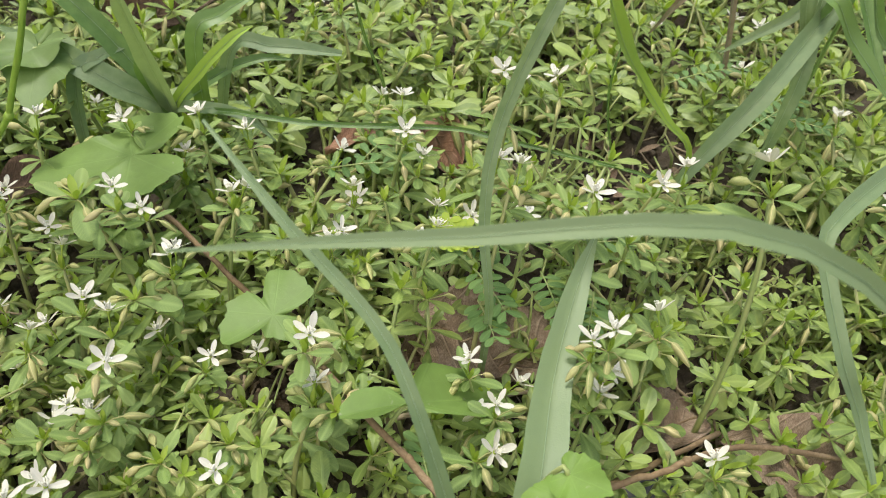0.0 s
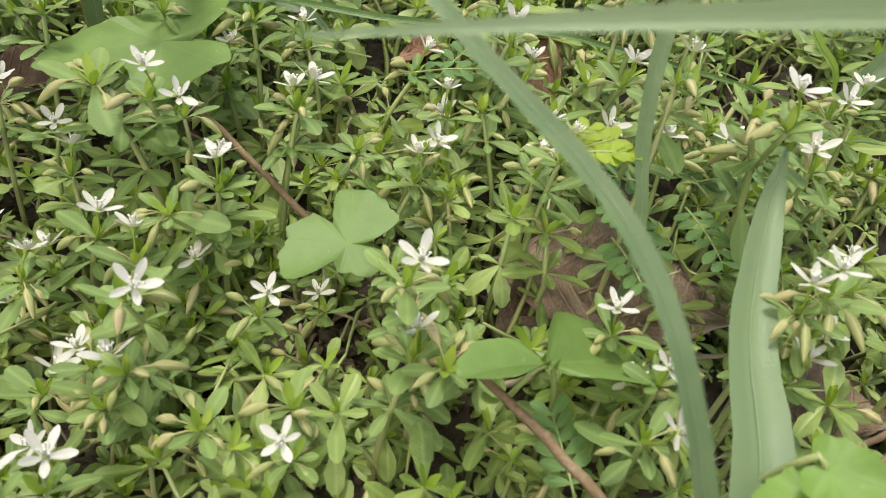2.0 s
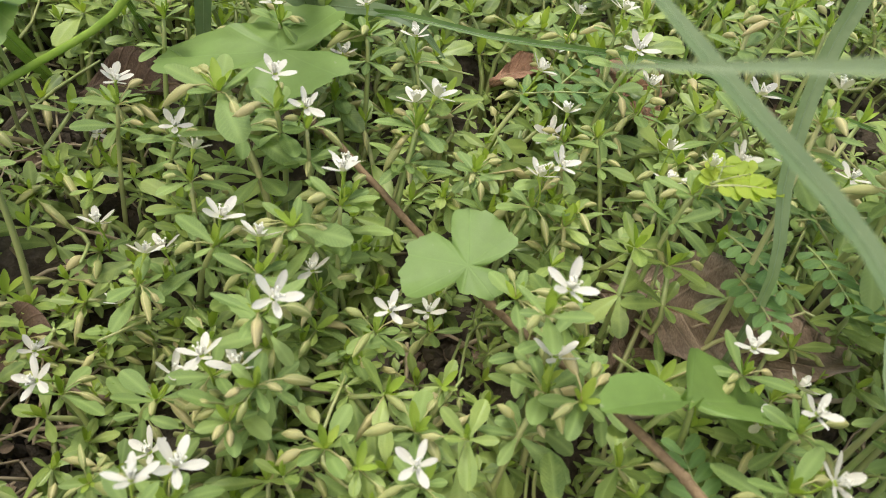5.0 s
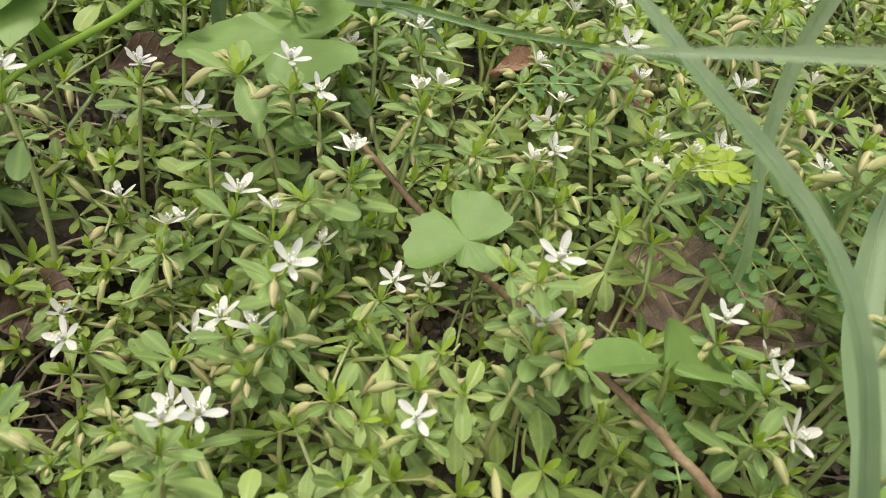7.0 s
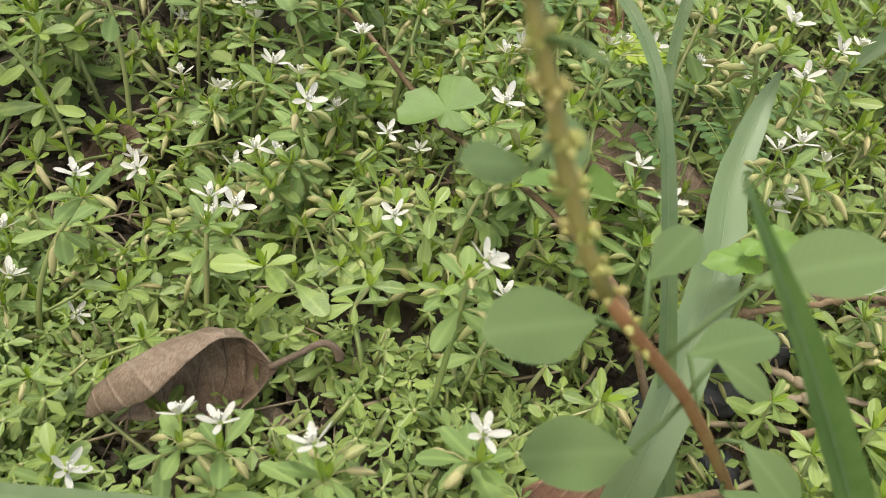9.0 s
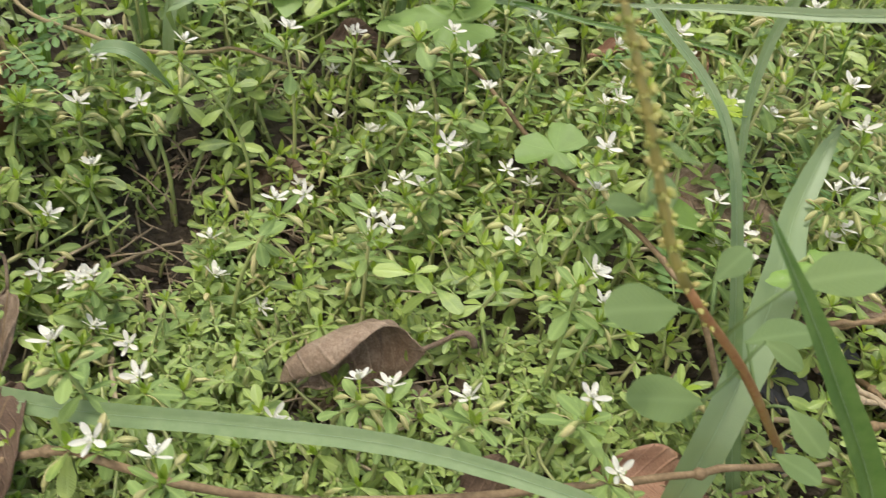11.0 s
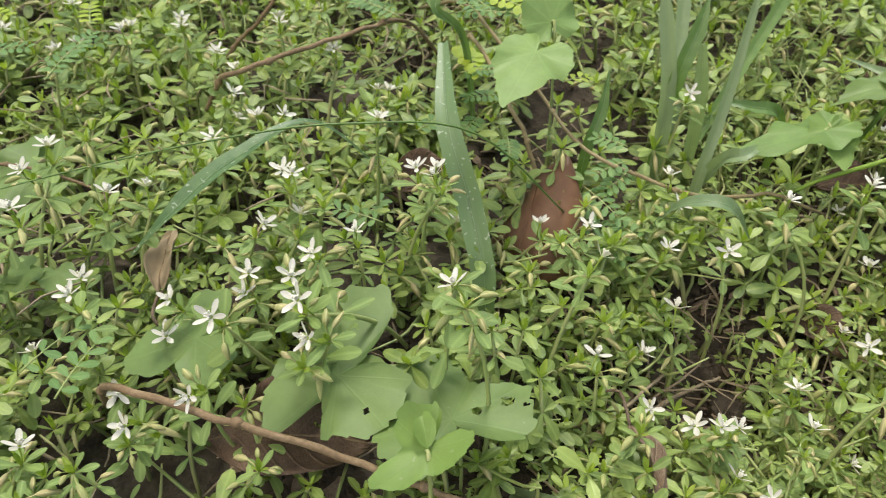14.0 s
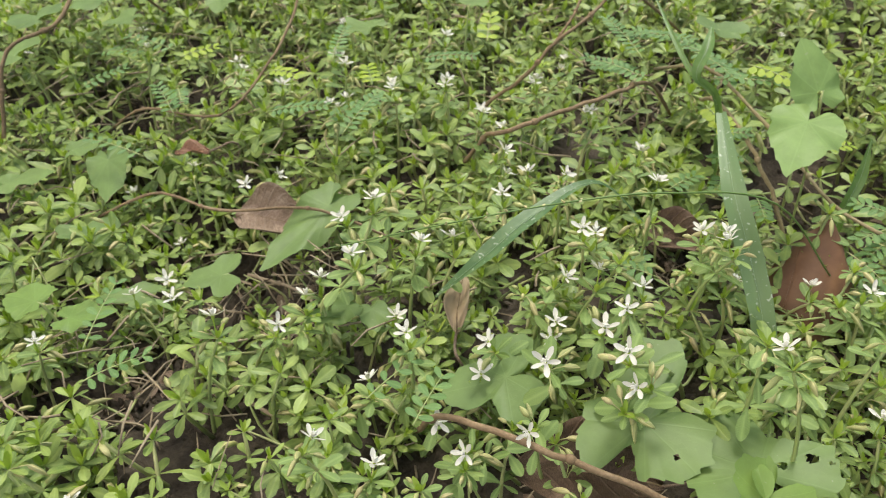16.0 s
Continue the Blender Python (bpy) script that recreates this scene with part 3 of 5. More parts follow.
# single shoots with broad whorls
BIG = []
for tall in (0.045, 0.06):
    spec = herb_spec(rng, tall, 3, 0, 4, 0.0165, 4)
    BIG.append(herb_thing(spec, "large pale green whorled herb shoot above the mat", rng))
WHORLS = [(-0.121, 0.189, 0.071), (-0.093, 0.175, 0.058), (-0.032, 0.14, 0.06), (-0.015, 0.15, 0.066), (-0.075, 0.22, 0.06), (0.02, 0.21, 0.095), (0.051, 0.199, 0.098), (-0.103, 0.137, 0.053), (-0.106, 0.124, 0.04), (-0.011, 0.214, 0.059), (-0.032, 0.127, 0.054),
          (-0.363, -0.049, 0.088), (-0.34, 0.113, 0.072), (-0.325, -0.019, 0.093), (-0.411, 0.006, 0.086), (-0.316, 0.077, 0.06), (-0.39, -0.059, 0.07), (-0.285, 0.052, 0.035), (-0.384, 0.045, 0.078), (-0.324, 0.052, 0.048), (-0.537, -0.02, 0.08), (-0.317, 0.233, 0.069), (-0.364, -0.088, 0.05), (-0.424, -0.108, 0.058), (-0.402, -0.123, 0.056), (-0.397, -0.104, 0.056), (-0.433, -0.138, 0.056), (-0.372, -0.112, 0.052)]
for i, (x, y, z) in enumerate(WHORLS):
    gz = ground_z(x, y)
    thing, tall = (BIG[1], 0.06) if z - gz > 0.052 else (BIG[0], 0.045)
    if i > 1:
        thing, tall = min(zip(LEAFY, LEAFY_TALL), key=lambda q: abs(q[1] - (z - gz)))
    over_leaf = -0.45 < x < -0.33 and -0.07 < y < -0.02
    copy_thing(thing, pose(x, y + (0.03 if over_leaf else 0), gz, 22 if over_leaf else -8, 0, rng.uniform(0, 360)) @ Matrix.Scale((z - gz) / tall, 4))

for x, y in spread(20, -0.2, 0.1, 0.08, 0.26, 0.02, 5) + spread(14, -0.46, -0.12, -0.06, 0.12, 0.025, 6):
    if in_hollow(x, y):
        continue
    k = rng.randrange(6)
    copy_thing(LEAFY[k], pose(x, y, ground_z(x, y), -8 + rng.uniform(-10, 10), rng.uniform(-10, 10), rng.uniform(0, 360)) @ Matrix.Scale(rng.uniform(0.8, 1.15) * max(0.6, headroom(x, y, ground_z(x, y) + LEAFY_TALL[k])), 4))
for thing in [b[0] for b in BLOOMING] + LEAFY + BIG:
    for ob in (*thing.children_recursive, thing):
        bpy.data.objects.remove(ob)


# ---- the mat of the same herb, too dense to count ----
def mat_shape(spec, leaf_set=None):
    shapes = [tube_shape([spec["path"][i] for i in (0, 5, 9)], [0.001, 0.0009, 0.0007], 4)]
    slots = [np.full(len(shapes[0][1]), 1)]
    for kind, m in spec["leaves"]:
        s = moved((leaf_set or LEAVES_LOW)[kind], m)
        shapes.append(s), slots.append(np.zeros(len(s[1])))
    for m in spec["tips"]:
        s = moved(YOUNG, m)
        shapes.append(s), slots.append(np.full(len(s[1]), 2))
    for kind, m in spec["pods"]:
        s = moved(PODS_LOW[kind], m)
        shapes.append(s), slots.append(np.full(len(s[1]), 3))
    return joined(shapes), np.concatenate(slots)


def in_mat(x, y):
    """The stretch of ground that the mat covers."""
    x, y = x + 0.03 * noise.noise((x * 25, y * 25, 6.0)), y + 0.03 * noise.noise((x * 25, y * 25, 9.0))
    return y > -0.09 + 0.3 * min(x, 0) and x < 0.22 + 0.35 * y and y < 0.68 + 0.4 * min(0, x + 0.35)


def fine_leaved(x, y):
    """Where the mat is of young, small-leaved shoots."""
    return x > -0.2 and x < 0.06 and y < 0.072 + 0.02 * noise.noise((x * 20, y * 20, 1.0))


def build_mat():
    r = random.Random(21)
    talls = [r.uniform(0.014, 0.046) for _ in range(16)]
    kinds = [mat_shape(herb_spec(r, tall, 2 if tall < 0.03 else r.choice((2, 3)), 0, r.choice((0, 1, 1, 2)), r.uniform(0.0082, 0.0135), 3, 0.012)) for tall in talls]
    small = [leaf_shape(w, 0.15, 0.2, 0.6, 3) for w in (0.24, 0.27, 0.22, 0.29)]
    tiny = [mat_shape(herb_spec(r, tall, 2, 0, 0, r.uniform(0.0045, 0.0065), 0), small) for tall in (0.008, 0.011, 0.015, 0.02)]
    P, Q, U, S, n = [], [], [], [], 0
    for i in range(5600):
        x, y = r.uniform(-0.32, 0.3), r.uniform(-0.2, 0.42)
        if i > 3600:
            x, y = r.uniform(-0.2, 0.06), r.uniform(-0.12, 0.08)
        if not in_mat(x, y) or (in_hollow(x, y, 0.4) and r.random() < 0.7):
            continue
        shape, slot = tiny[r.randrange(4)]
        p, t, u = moved(shape, pose(x, y, ground_z(x, y), r.uniform(-25, 15), r.uniform(-20, 20), r.uniform(0, 360)) @ Matrix.Scale(r.uniform(0.8, 1.4), 4))
        P.append(p), Q.append(t + n), U.append(u), S.append(slot)
        n += len(p)
    for _ in range(11600):
        x, y = r.uniform(-1.2, 0.46), r.uniform(-0.42, 0.7)
        if not in_mat(x, y) or (fine_leaved(x, y) and r.random() < 0.72):
            continue
        bare = noise.noise((x * 14, y * 14, 8.0)) + 0.6 * noise.noise((x * 45, y * 45, 3.0))
        if (bare > (0.42 if x > -0.28 else 0.3 if x > -0.6 else 0.5) and r.random() < 0.85 and math.hypot(x + 0.32, y - 0.03) > 0.06 and math.hypot(x + 0.14, y - 0.1) > 0.075) or (in_hollow(x, y, 0.8) and r.random() < 0.75):
            continue
        gz, size = ground_z(x, y), r.uniform(0.82, 1.22)
        if (x < -0.18 and y > 0.1) or y > 0.24 or x < -0.52:
            size *= 1.28
            if r.random() < 0.3:
                continue
        room = 0.05 * headroom(x, y, gz + 0.05) / size
        fits = [k for k in range(16) if talls[k] < room]
        k = r.choice(fits) if fits else talls.index(min(talls))
        size *= 1.0 if fits else max(0.55, room / talls[k])
        shape, slot = kinds[k]
        m = pose(x, y, gz, -7 + r.uniform(-17, 17), r.uniform(-17, 17), r.uniform(0, 360)) @ Matrix.Scale(size, 4)
        p, t, u = moved(shape, m)
        P.append(p), Q.append(t + n), U.append(u), S.append(slot)
        n += len(p)
    for _ in range(700):
        x, y = r.uniform(-0.9, 0.3), r.uniform(-0.2, 0.5)
        if not in_mat(x, y):
            continue
        a, l, z = r.uniform(0, 6.3), r.uniform(0.02, 0.045), ground_z(x, y) + r.uniform(0.008, 0.02)
        d, up = Vector((math.cos(a), math.sin(a), 0)) * l, r.uniform(0.0, 0.03)
        p, t, u = tube_shape(smooth_path([(x, y, z), Vector((x + r.uniform(-0.008, 0.008), y + r.uniform(-0.008, 0.008), z + up * 0.3)) + d * 0.5, Vector((x, y, z + up)) + d], 5), [0.0009, 0.0009, 0.0008, 0.0007, 0.0006, 0.0004], 4)
        P.append(p), Q.append(t + n), U.append(u), S.append(np.ones(len(t)))
        n += len(p)
    ob = new("herb_mat", mesh_of("herb_mat", (np.concatenate(P), np.concatenate(Q), np.concatenate(U)), [HERB_LOW, STEM, TIP, BUD], np.concatenate(S)))
    tagged(ob, "dense low mat of small pale green leaves over soil", "ground cover", kind="stuff")


build_mat()


# ---- litter on the soil ----
def build_litter():
    r = random.Random(31)
    straws, crumbs, flakes = [], [], []
    spots = [(hx, hy, hr) for hx, hy, hr, _ in HOLLOWS] + CLEAR
    for i in range(2600):
        x, y = r.uniform(-1.1, 0.5 if i < 1300 else -0.42), r.uniform(-0.25, 0.9)
        if i % 14 < 3:
            hx, hy, hr = spots[i % len(spots)]
            x, y = r.gauss(hx, hr * 0.7), r.gauss(hy, hr * 0.7)
        a, l = r.uniform(0, 6.3), r.uniform(0.012, 0.04)
        z = ground_z(x, y) + (r.uniform(0.005, 0.045) if x < -0.45 else r.uniform(0.002, 0.012))
        d = Vector((math.cos(a), math.sin(a), r.uniform(-0.15, 0.25))) * l
        p = Vector((x, y, z))
        w = r.uniform(0.0003, 0.0008)
        straws.append(tube_shape([p, p + d * 0.5 + Vector((r.uniform(-1, 1), r.uniform(-1, 1), 0.5)) * 0.003, p + d], [w, w, w * 0.6], 4))
    tagged(new("straw_litter", mesh_of("straw_litter", joined(straws), [STRAW])), "thin dry pale brown stalks lying on soil", "plant litter", kind="stuff")
    for i in range(6400):
        x, y = r.uniform(-0.9, 0.4), r.uniform(-0.2, 0.6)
        if i % 2:
            hx, hy, hr = spots[i // 2 % len(spots)]
            x, y = r.gauss(hx, hr * 0.6), r.gauss(hy, hr * 0.6)
        s = r.uniform(0.001, 0.0045) * (1.5 if in_hollow(x, y, 1) else 1)
        m = pose(x, y, ground_z(x, y) + s * 0.3, r.uniform(0, 360), r.uniform(0, 360), 0) @ Matrix.Diagonal((s * 1.4, s, s * 0.8, 1))
        p, t, u = moved(bud_shape(4, 5, 0.5), m)
        crumbs.append((p, t, u))
    for i in range(420):
        hx, hy, hr = spots[i % len(spots)]
        x, y, q = r.gauss(hx, hr * 0.6), r.gauss(hy, hr * 0.6), r.uniform(0.005, 0.016)
        shape = leaf_shape(r.uniform(0.14, 0.3), r.uniform(-0.3, 0.3), r.uniform(-0.6, 0.6), r.uniform(0.4, 0.65), 6, 0.06, 0.3)
        flakes.append(moved(shape, pose(x, y, ground_z(x, y) + r.uniform(0.002, 0.008), r.uniform(-35, 35), r.uniform(-25, 25), r.uniform(0, 360)) @ Matrix.Scale(q, 4)))
    tagged(new("leaf_flakes", mesh_of("leaf_flakes", joined(flakes), [DRY])), "small brown scraps of dead leaves on soil", "plant litter", kind="stuff")
    tagged(new("soil_crumbs", mesh_of("soil_crumbs", joined(crumbs), [SOIL])), "loose grey-brown soil crumbs", "soil", kind="stuff")


build_litter()


# ---- grass ----
def blade_shape(ctrl, widths, fold=0.25, n=22, up=(0, 0, 1), twist=0.0):
    """A grass blade along a curve, with a folded midrib and serrated thin edges."""
    path = smooth_path(ctrl, n)
    pts, uvs, tris = [], [], []
    for i, p in enumerate(path):
        f = i / n
        d = (path[min(i + 1, n)] - path[max(i - 1, 0)]).normalized()
        side = d.cross(Vector(up))
        side = side.normalized() if side.length > 1e-4 else Vector((1, 0, 0))
        side = Matrix.Rotation(radians(twist * f), 3, d) @ side
        lift = side.cross(d)
        k = f * (len(widths) - 1)
        j = min(int(k), len(widths) - 2)
        half = 0.5 * (widths[j] + (widths[j + 1] - widths[j]) * (k - j)) * (1 + 0.03 * math.sin(i * 2.4))
        for s in (-1, -0.45, 0, 0.45, 1):
            pts.append(tuple(p + side * (s * half) + lift * (abs(s) * fold * half) - lift * (0.12 * half if s == 0 else 0)))
            uvs.append((f, s * 0.2))
        if i:
            a = 5 * (i - 1)
            for q in range(4):
                tris += [(a + q, a + q + 1, a + q + 5), (a + q + 1, a + q + 6, a + q + 5)]
    return np.array(pts), np.array(tris), np.array(uvs)


def blade_parts(root, ctrl, widths, material, up, fold=0.25, twist=0.0, rib=True):
    """A blade under its shoot, and the pale midrib along it."""
    blade = part("grass_blade", mesh_of("grass_blade", blade_shape(ctrl, widths, fold, 22, up, twist), [material]), root)
    if rib:
        path = smooth_path(ctrl, 22)
        part("midrib", mesh_of("midrib", tube_shape(path, [max(0.0001, 0.011 * widths[min(len(widths) - 1, int(i / 23 * len(widths)))]) for i in range(23)], 5), [RIB]), blade, None, "pale midrib")


RIB = leafy("grass_rib", (0.22, 0.32, 0.15), (0.25, 0.35, 0.17), (0.29, 0.39, 0.2), rough=0.4, through_light=0.1)


def grass(ctrl, widths, material, label, up=(0, 0, 1), fold=0.25, twist=0.0):
    root = new("grass_shoot")
    root.location = ctrl[0]
    tagged(root, label, "grass", "grass shoots")
    blade_parts(root, [Vector(c) - Vector(ctrl[0]) for c in ctrl], widths, material, up, fold, twist)
    return root


LONG = "long arching pale green grass blade over the herbs"
grass([(0.062, 0.044, -0.01), (0.036, 0.059, 0.052), (0.016, 0.07, 0.103), (0.001, 0.086, 0.136), (-0.012, 0.101, 0.15), (-0.036, 0.118, 0.161), (-0.06, 0.138, 0.171)], [0.006, 0.006, 0.0046, 0.0036, 0.0034, 0.003, 0.0008], GLAUCOUS, LONG, (0.2, -0.7, 0.7))
grass([(0.25, 0.125, -0.01), (0.201, 0.115, 0.081), (0.132, 0.108, 0.142), (0.063, 0.102, 0.192), (-0.002, 0.098, 0.184), (-0.054, 0.096, 0.172)], [0.004, 0.005, 0.0054, 0.0048, 0.0036, 0.0006], GLAUCOUS, LONG, (0, -0.6, 0.8))
grass([(0.026, 0.02, 0.0), (0.03, 0.05, 0.059), (0.036, 0.096, 0.084), (0.041, 0.14, 0.083), (0.048, 0.175, 0.09), (0.054, 0.196, 0.096)], [0.012, 0.0135, 0.0145, 0.012, 0.008, 0.001], GLAUCOUS, "broad glaucous grass blade standing among the herbs", (0, -0.6, 0.8))
grass([(0.022, 0.17, -0.005), (0.02, 0.173, 0.067), (0.013, 0.189, 0.099), (0.013, 0.205, 0.13), (0.025, 0.221, 0.169), (0.04, 0.24, 0.2)], [0.0025, 0.003, 0.004, 0.0048, 0.005, 0.004], GRASS, "narrow upright grass blade among the herbs", (0, -1, 0.2))
grass([(0.1, 0.005, -0.01), (0.08, 0.005, 0.062), (0.056, 0.004, 0.109), (0.022, 0.003, 0.156), (-0.006, 0.004, 0.19)], [0.007, 0.01, 0.01, 0.007, 0.001], GRASS_DARK, "dark green grass blade beside a red-stemmed weed", (0.5, -0.6, 0.6))
grass([(0.215, 0.3, 0.02), (0.175, 0.24, 0.11), (0.152, 0.217, 0.122), (0.126, 0.188, 0.125), (0.12, 0.175, 0.12), (0.129, 0.149, 0.1), (0.139, 0.141, 0.085), (0.147, 0.125, 0.07)], [0.006, 0.0075, 0.0075, 0.006, 0.0055, 0.006, 0.005, 0.002], GLAUCOUS, "kinked pale grass blade hanging down", (0, -0.5, 1))
SPECKED = "dark green grass blade with white flecks"
grass([(-0.33, 0.025, 0.015), (-0.336, 0.032, 0.055), (-0.356, 0.05, 0.082), (-0.378, 0.067, 0.107), (-0.405, 0.107, 0.121)], [0.004, 0.0115, 0.0125, 0.0115, 0.005], GRASS_SPECK, SPECKED, (0.2, -0.7, 0.6))
grass([(-0.42, 0.07, 0.06), (-0.442, 0.044, 0.097), (-0.454, 0.0, 0.096), (-0.462, -0.027, 0.086), (-0.481, -0.046, 0.06)], [0.002, 0.004, 0.011, 0.011, 0.002], GRASS_SPECK, SPECKED, (-0.1, -0.2, 1))
grass([(-0.29, -0.03, 0.0), (-0.236, -0.032, 0.03), (-0.177, -0.03, 0.05), (-0.118, -0.02, 0.066), (-0.058, -0.013, 0.082), (0.006, -0.019, 0.098), (0.05, -0.03, 0.08)], [0.006, 0.0075, 0.0075, 0.007, 0.006, 0.004, 0.002], GRASS, LONG, (0, -0.5, 1))
UPRIGHT = "upright green grass blade with pale flecks"
for c, w in (([(-0.303, 0.188, 0.0), (-0.306, 0.193, 0.05), (-0.311, 0.197, 0.085), (-0.322, 0.205, 0.115), (-0.33, 0.213, 0.135)], (0.007, 0.0085, 0.0085, 0.008, 0.001)), ([(-0.311, 0.202, 0.0), (-0.309, 0.201, 0.05), (-0.307, 0.199, 0.085), (-0.305, 0.212, 0.11), (-0.306, 0.223, 0.125)], (0.004, 0.006, 0.0085, 0.0085, 0.001)),
             ([(-0.29, 0.212, 0.0), (-0.292, 0.211, 0.05), (-0.295, 0.209, 0.08), (-0.3, 0.208, 0.105)], (0.006, 0.0078, 0.0082, 0.004)), ([(-0.277, 0.168, 0.0), (-0.277, 0.18, 0.045), (-0.278, 0.2, 0.08), (-0.281, 0.219, 0.12), (-0.283, 0.23, 0.14)], (0.005, 0.0065, 0.0058, 0.0045, 0.001)), ([(-0.338, 0.15, 0.01), (-0.338, 0.157, 0.05), (-0.337, 0.169, 0.07), (-0.34, 0.179, 0.09)], (0.004, 0.0065, 0.0065, 0.001))):
    grass(c, w, GRASS if w[0] != 0.004 else GRASS_DARK, UPRIGHT, (0.3, -1, 0.2))
grass([(-0.292, 0.125, 0.02), (-0.278, 0.118, 0.06), (-0.265, 0.115, 0.075), (-0.25, 0.119, 0.075), (-0.238, 0.126, 0.055)], (0.002, 0.005, 0.0075, 0.0075, 0.001), GLAUCOUS, "pale grass blade bent over among the herbs", (0, -0.3, 1))
CULM = "thin dark green grass stalk lying through the mat"
for c, w in (([(-0.139, 0.315, 0.02), (-0.113, 0.277, 0.06), (-0.066, 0.271, 0.065), (-0.007, 0.281, 0.065), (0.016, 0.279, 0.065), (0.047, 0.274, 0.065), (0.097, 0.277, 0.055), (0.125, 0.3, 0.02)], 0.0026), ([(-0.038, 0.341, 0.01), (-0.04, 0.313, 0.06), (-0.046, 0.29, 0.1), (-0.049, 0.275, 0.13)], 0.0018), ([(0.088, 0.343, 0.01), (0.073, 0.33, 0.06), (0.072, 0.331, 0.1)], 0.0016),
             ([(0.02, 0.335, 0.01), (0.01, 0.32, 0.06), (0.018, 0.31, 0.1)], 0.0018)):
    grass(c, [w, w, w * 0.8, w * 0.5], GRASS_DARK, CULM, (0, -0.6, 0.8), 0.6)


def tuft(base, blades, label):
    """A grass tuft: blades that fan out of one crown."""
    root = new("grass_tuft")
    root.location = base
    tagged(root, label, "grass", "grass tufts")
    b = Vector(base)
    for *ctrl, w, m in blades:
        blade_parts(root, [Vector((0, 0, -0.005)), *[Vector(c) - b for c in ctrl]], w if isinstance(w, tuple) else [w * 0.6, w, w, w * 0.7, 0.0008], m, (0.1, -0.6, 0.8), 0.3)
    return root


B0 = (-0.137, 0.292, ground_z(-0.137, 0.292))
CROWN = (-0.139, 0.286, 0.046)
tuft(B0, [(CROWN, (-0.158, 0.288, 0.078), (-0.184, 0.293, 0.103), (-0.21, 0.3, 0.115), (0.005, 0.0075, 0.0105, 0.0095, 0.001), GRASS_DARK), (CROWN, (-0.137, 0.268, 0.09), (-0.133, 0.25, 0.125), (-0.132, 0.245, 0.14), (0.005, 0.0075, 0.009, 0.007, 0.001), GRASS), (CROWN, (-0.121, 0.285, 0.075), (-0.105, 0.286, 0.094), (-0.096, 0.289, 0.1), (0.004, 0.0055, 0.006, 0.005, 0.0008), FRESH),
          (CROWN, (-0.12, 0.297, 0.064), (-0.1, 0.305, 0.072), (-0.085, 0.311, 0.07), (0.004, 0.006, 0.006, 0.0045, 0.0008), GRASS_DARK), (CROWN, (-0.158, 0.278, 0.066), (-0.185, 0.283, 0.075), (-0.23, 0.306, 0.07), (0.005, 0.01, 0.0125, 0.0115, 0.001), GRASS), (CROWN, (-0.144, 0.276, 0.075), (-0.143, 0.274, 0.085), (-0.142, 0.278, 0.095), (0.004, 0.006, 0.006, 0.004, 0.0008), GRASS_DARK),
          (CROWN, (-0.122, 0.28, 0.058), (-0.1, 0.276, 0.06), (-0.085, 0.273, 0.05), (0.003, 0.0055, 0.006, 0.0045, 0.0008), GLAUCOUS)], "tuft of long dark green grass blades above the mat")
tuft((-0.125, 0.298, 0.0), [((-0.124, 0.29, 0.085), (-0.112, 0.299, 0.098), (-0.095, 0.315, 0.105), 0.0085, GRASS_DARK), ((-0.112, 0.3, 0.076), (-0.09, 0.301, 0.083), (-0.06, 0.307, 0.08), (0.003, 0.006, 0.0075, 0.0075, 0.003), GLAUCOUS)], "grass blades leaning over the herbs")
tuft((-0.183, 0.276, 0.02), [((-0.178, 0.277, 0.066), (-0.166, 0.284, 0.077), (-0.154, 0.292, 0.08), 0.0075, GLAUCOUS)], "pale short grass blade bent over the herbs")
tuft((0.102, 0.279, 0.02), [((0.109, 0.285, 0.052), (0.136, 0.305, 0.09), (0.165, 0.341, 0.12), (0.19, 0.365, 0.14), (0.0015, 0.005, 0.0095, 0.0105, 0.0095, 0.004), GLAUCOUS)], "long straight glaucous grass blade leaning back")
tuft((0.156, 0.318, 0.02), [((0.156, 0.318, 0.06), (0.158, 0.325, 0.09), (0.157, 0.333, 0.112), (0.158, 0.345, 0.13), (0.003, 0.006, 0.008, 0.008, 0.006, 0.001), GRASS)], "pale grass blade leaning back")
tuft((0.2, 0.4, 0.0), [((0.155, 0.352, 0.13), (0.152, 0.342, 0.12), (0.158, 0.335, 0.1), (0.164, 0.325, 0.08), (0.004, 0.007, 0.0085, 0.0085, 0.007, 0.001), GRASS), ((0.18, 0.385, 0.1), (0.16, 0.374, 0.092), (0.133, 0.371, 0.07), (0.004, 0.007, 0.0075, 0.006, 0.001), GRASS), ((0.157, 0.334, 0.122), (0.175, 0.325, 0.11), (0.205, 0.31, 0.085), (0.005, 0.008, 0.0095, 0.0085, 0.001), GRASS_DARK), ((0.166, 0.33, 0.135), (0.185, 0.33, 0.115), (0.215, 0.335, 0.09), (0.006, 0.008, 0.009, 0.008, 0.001), GRASS_DARK)], "tuft of pale grass blades with dry tips")
tuft((0.16, 0.4, 0.0), [((0.125, 0.375, 0.115), (0.104, 0.363, 0.105), (0.096, 0.384, 0.068), 0.005, STRAW)], "dry straw-coloured grass blade hanging down")
tuft((0.118, 0.308, 0.0), [((0.115, 0.305, 0.05), (0.098, 0.303, 0.07), (0.081, 0.301, 0.09), (0.063, 0.278, 0.12), (0.048, 0.261, 0.15), (0.004, 0.0038, 0.0042, 0.007, 0.0115, 0.009), FRESH)], "stout bright green grass shoot")
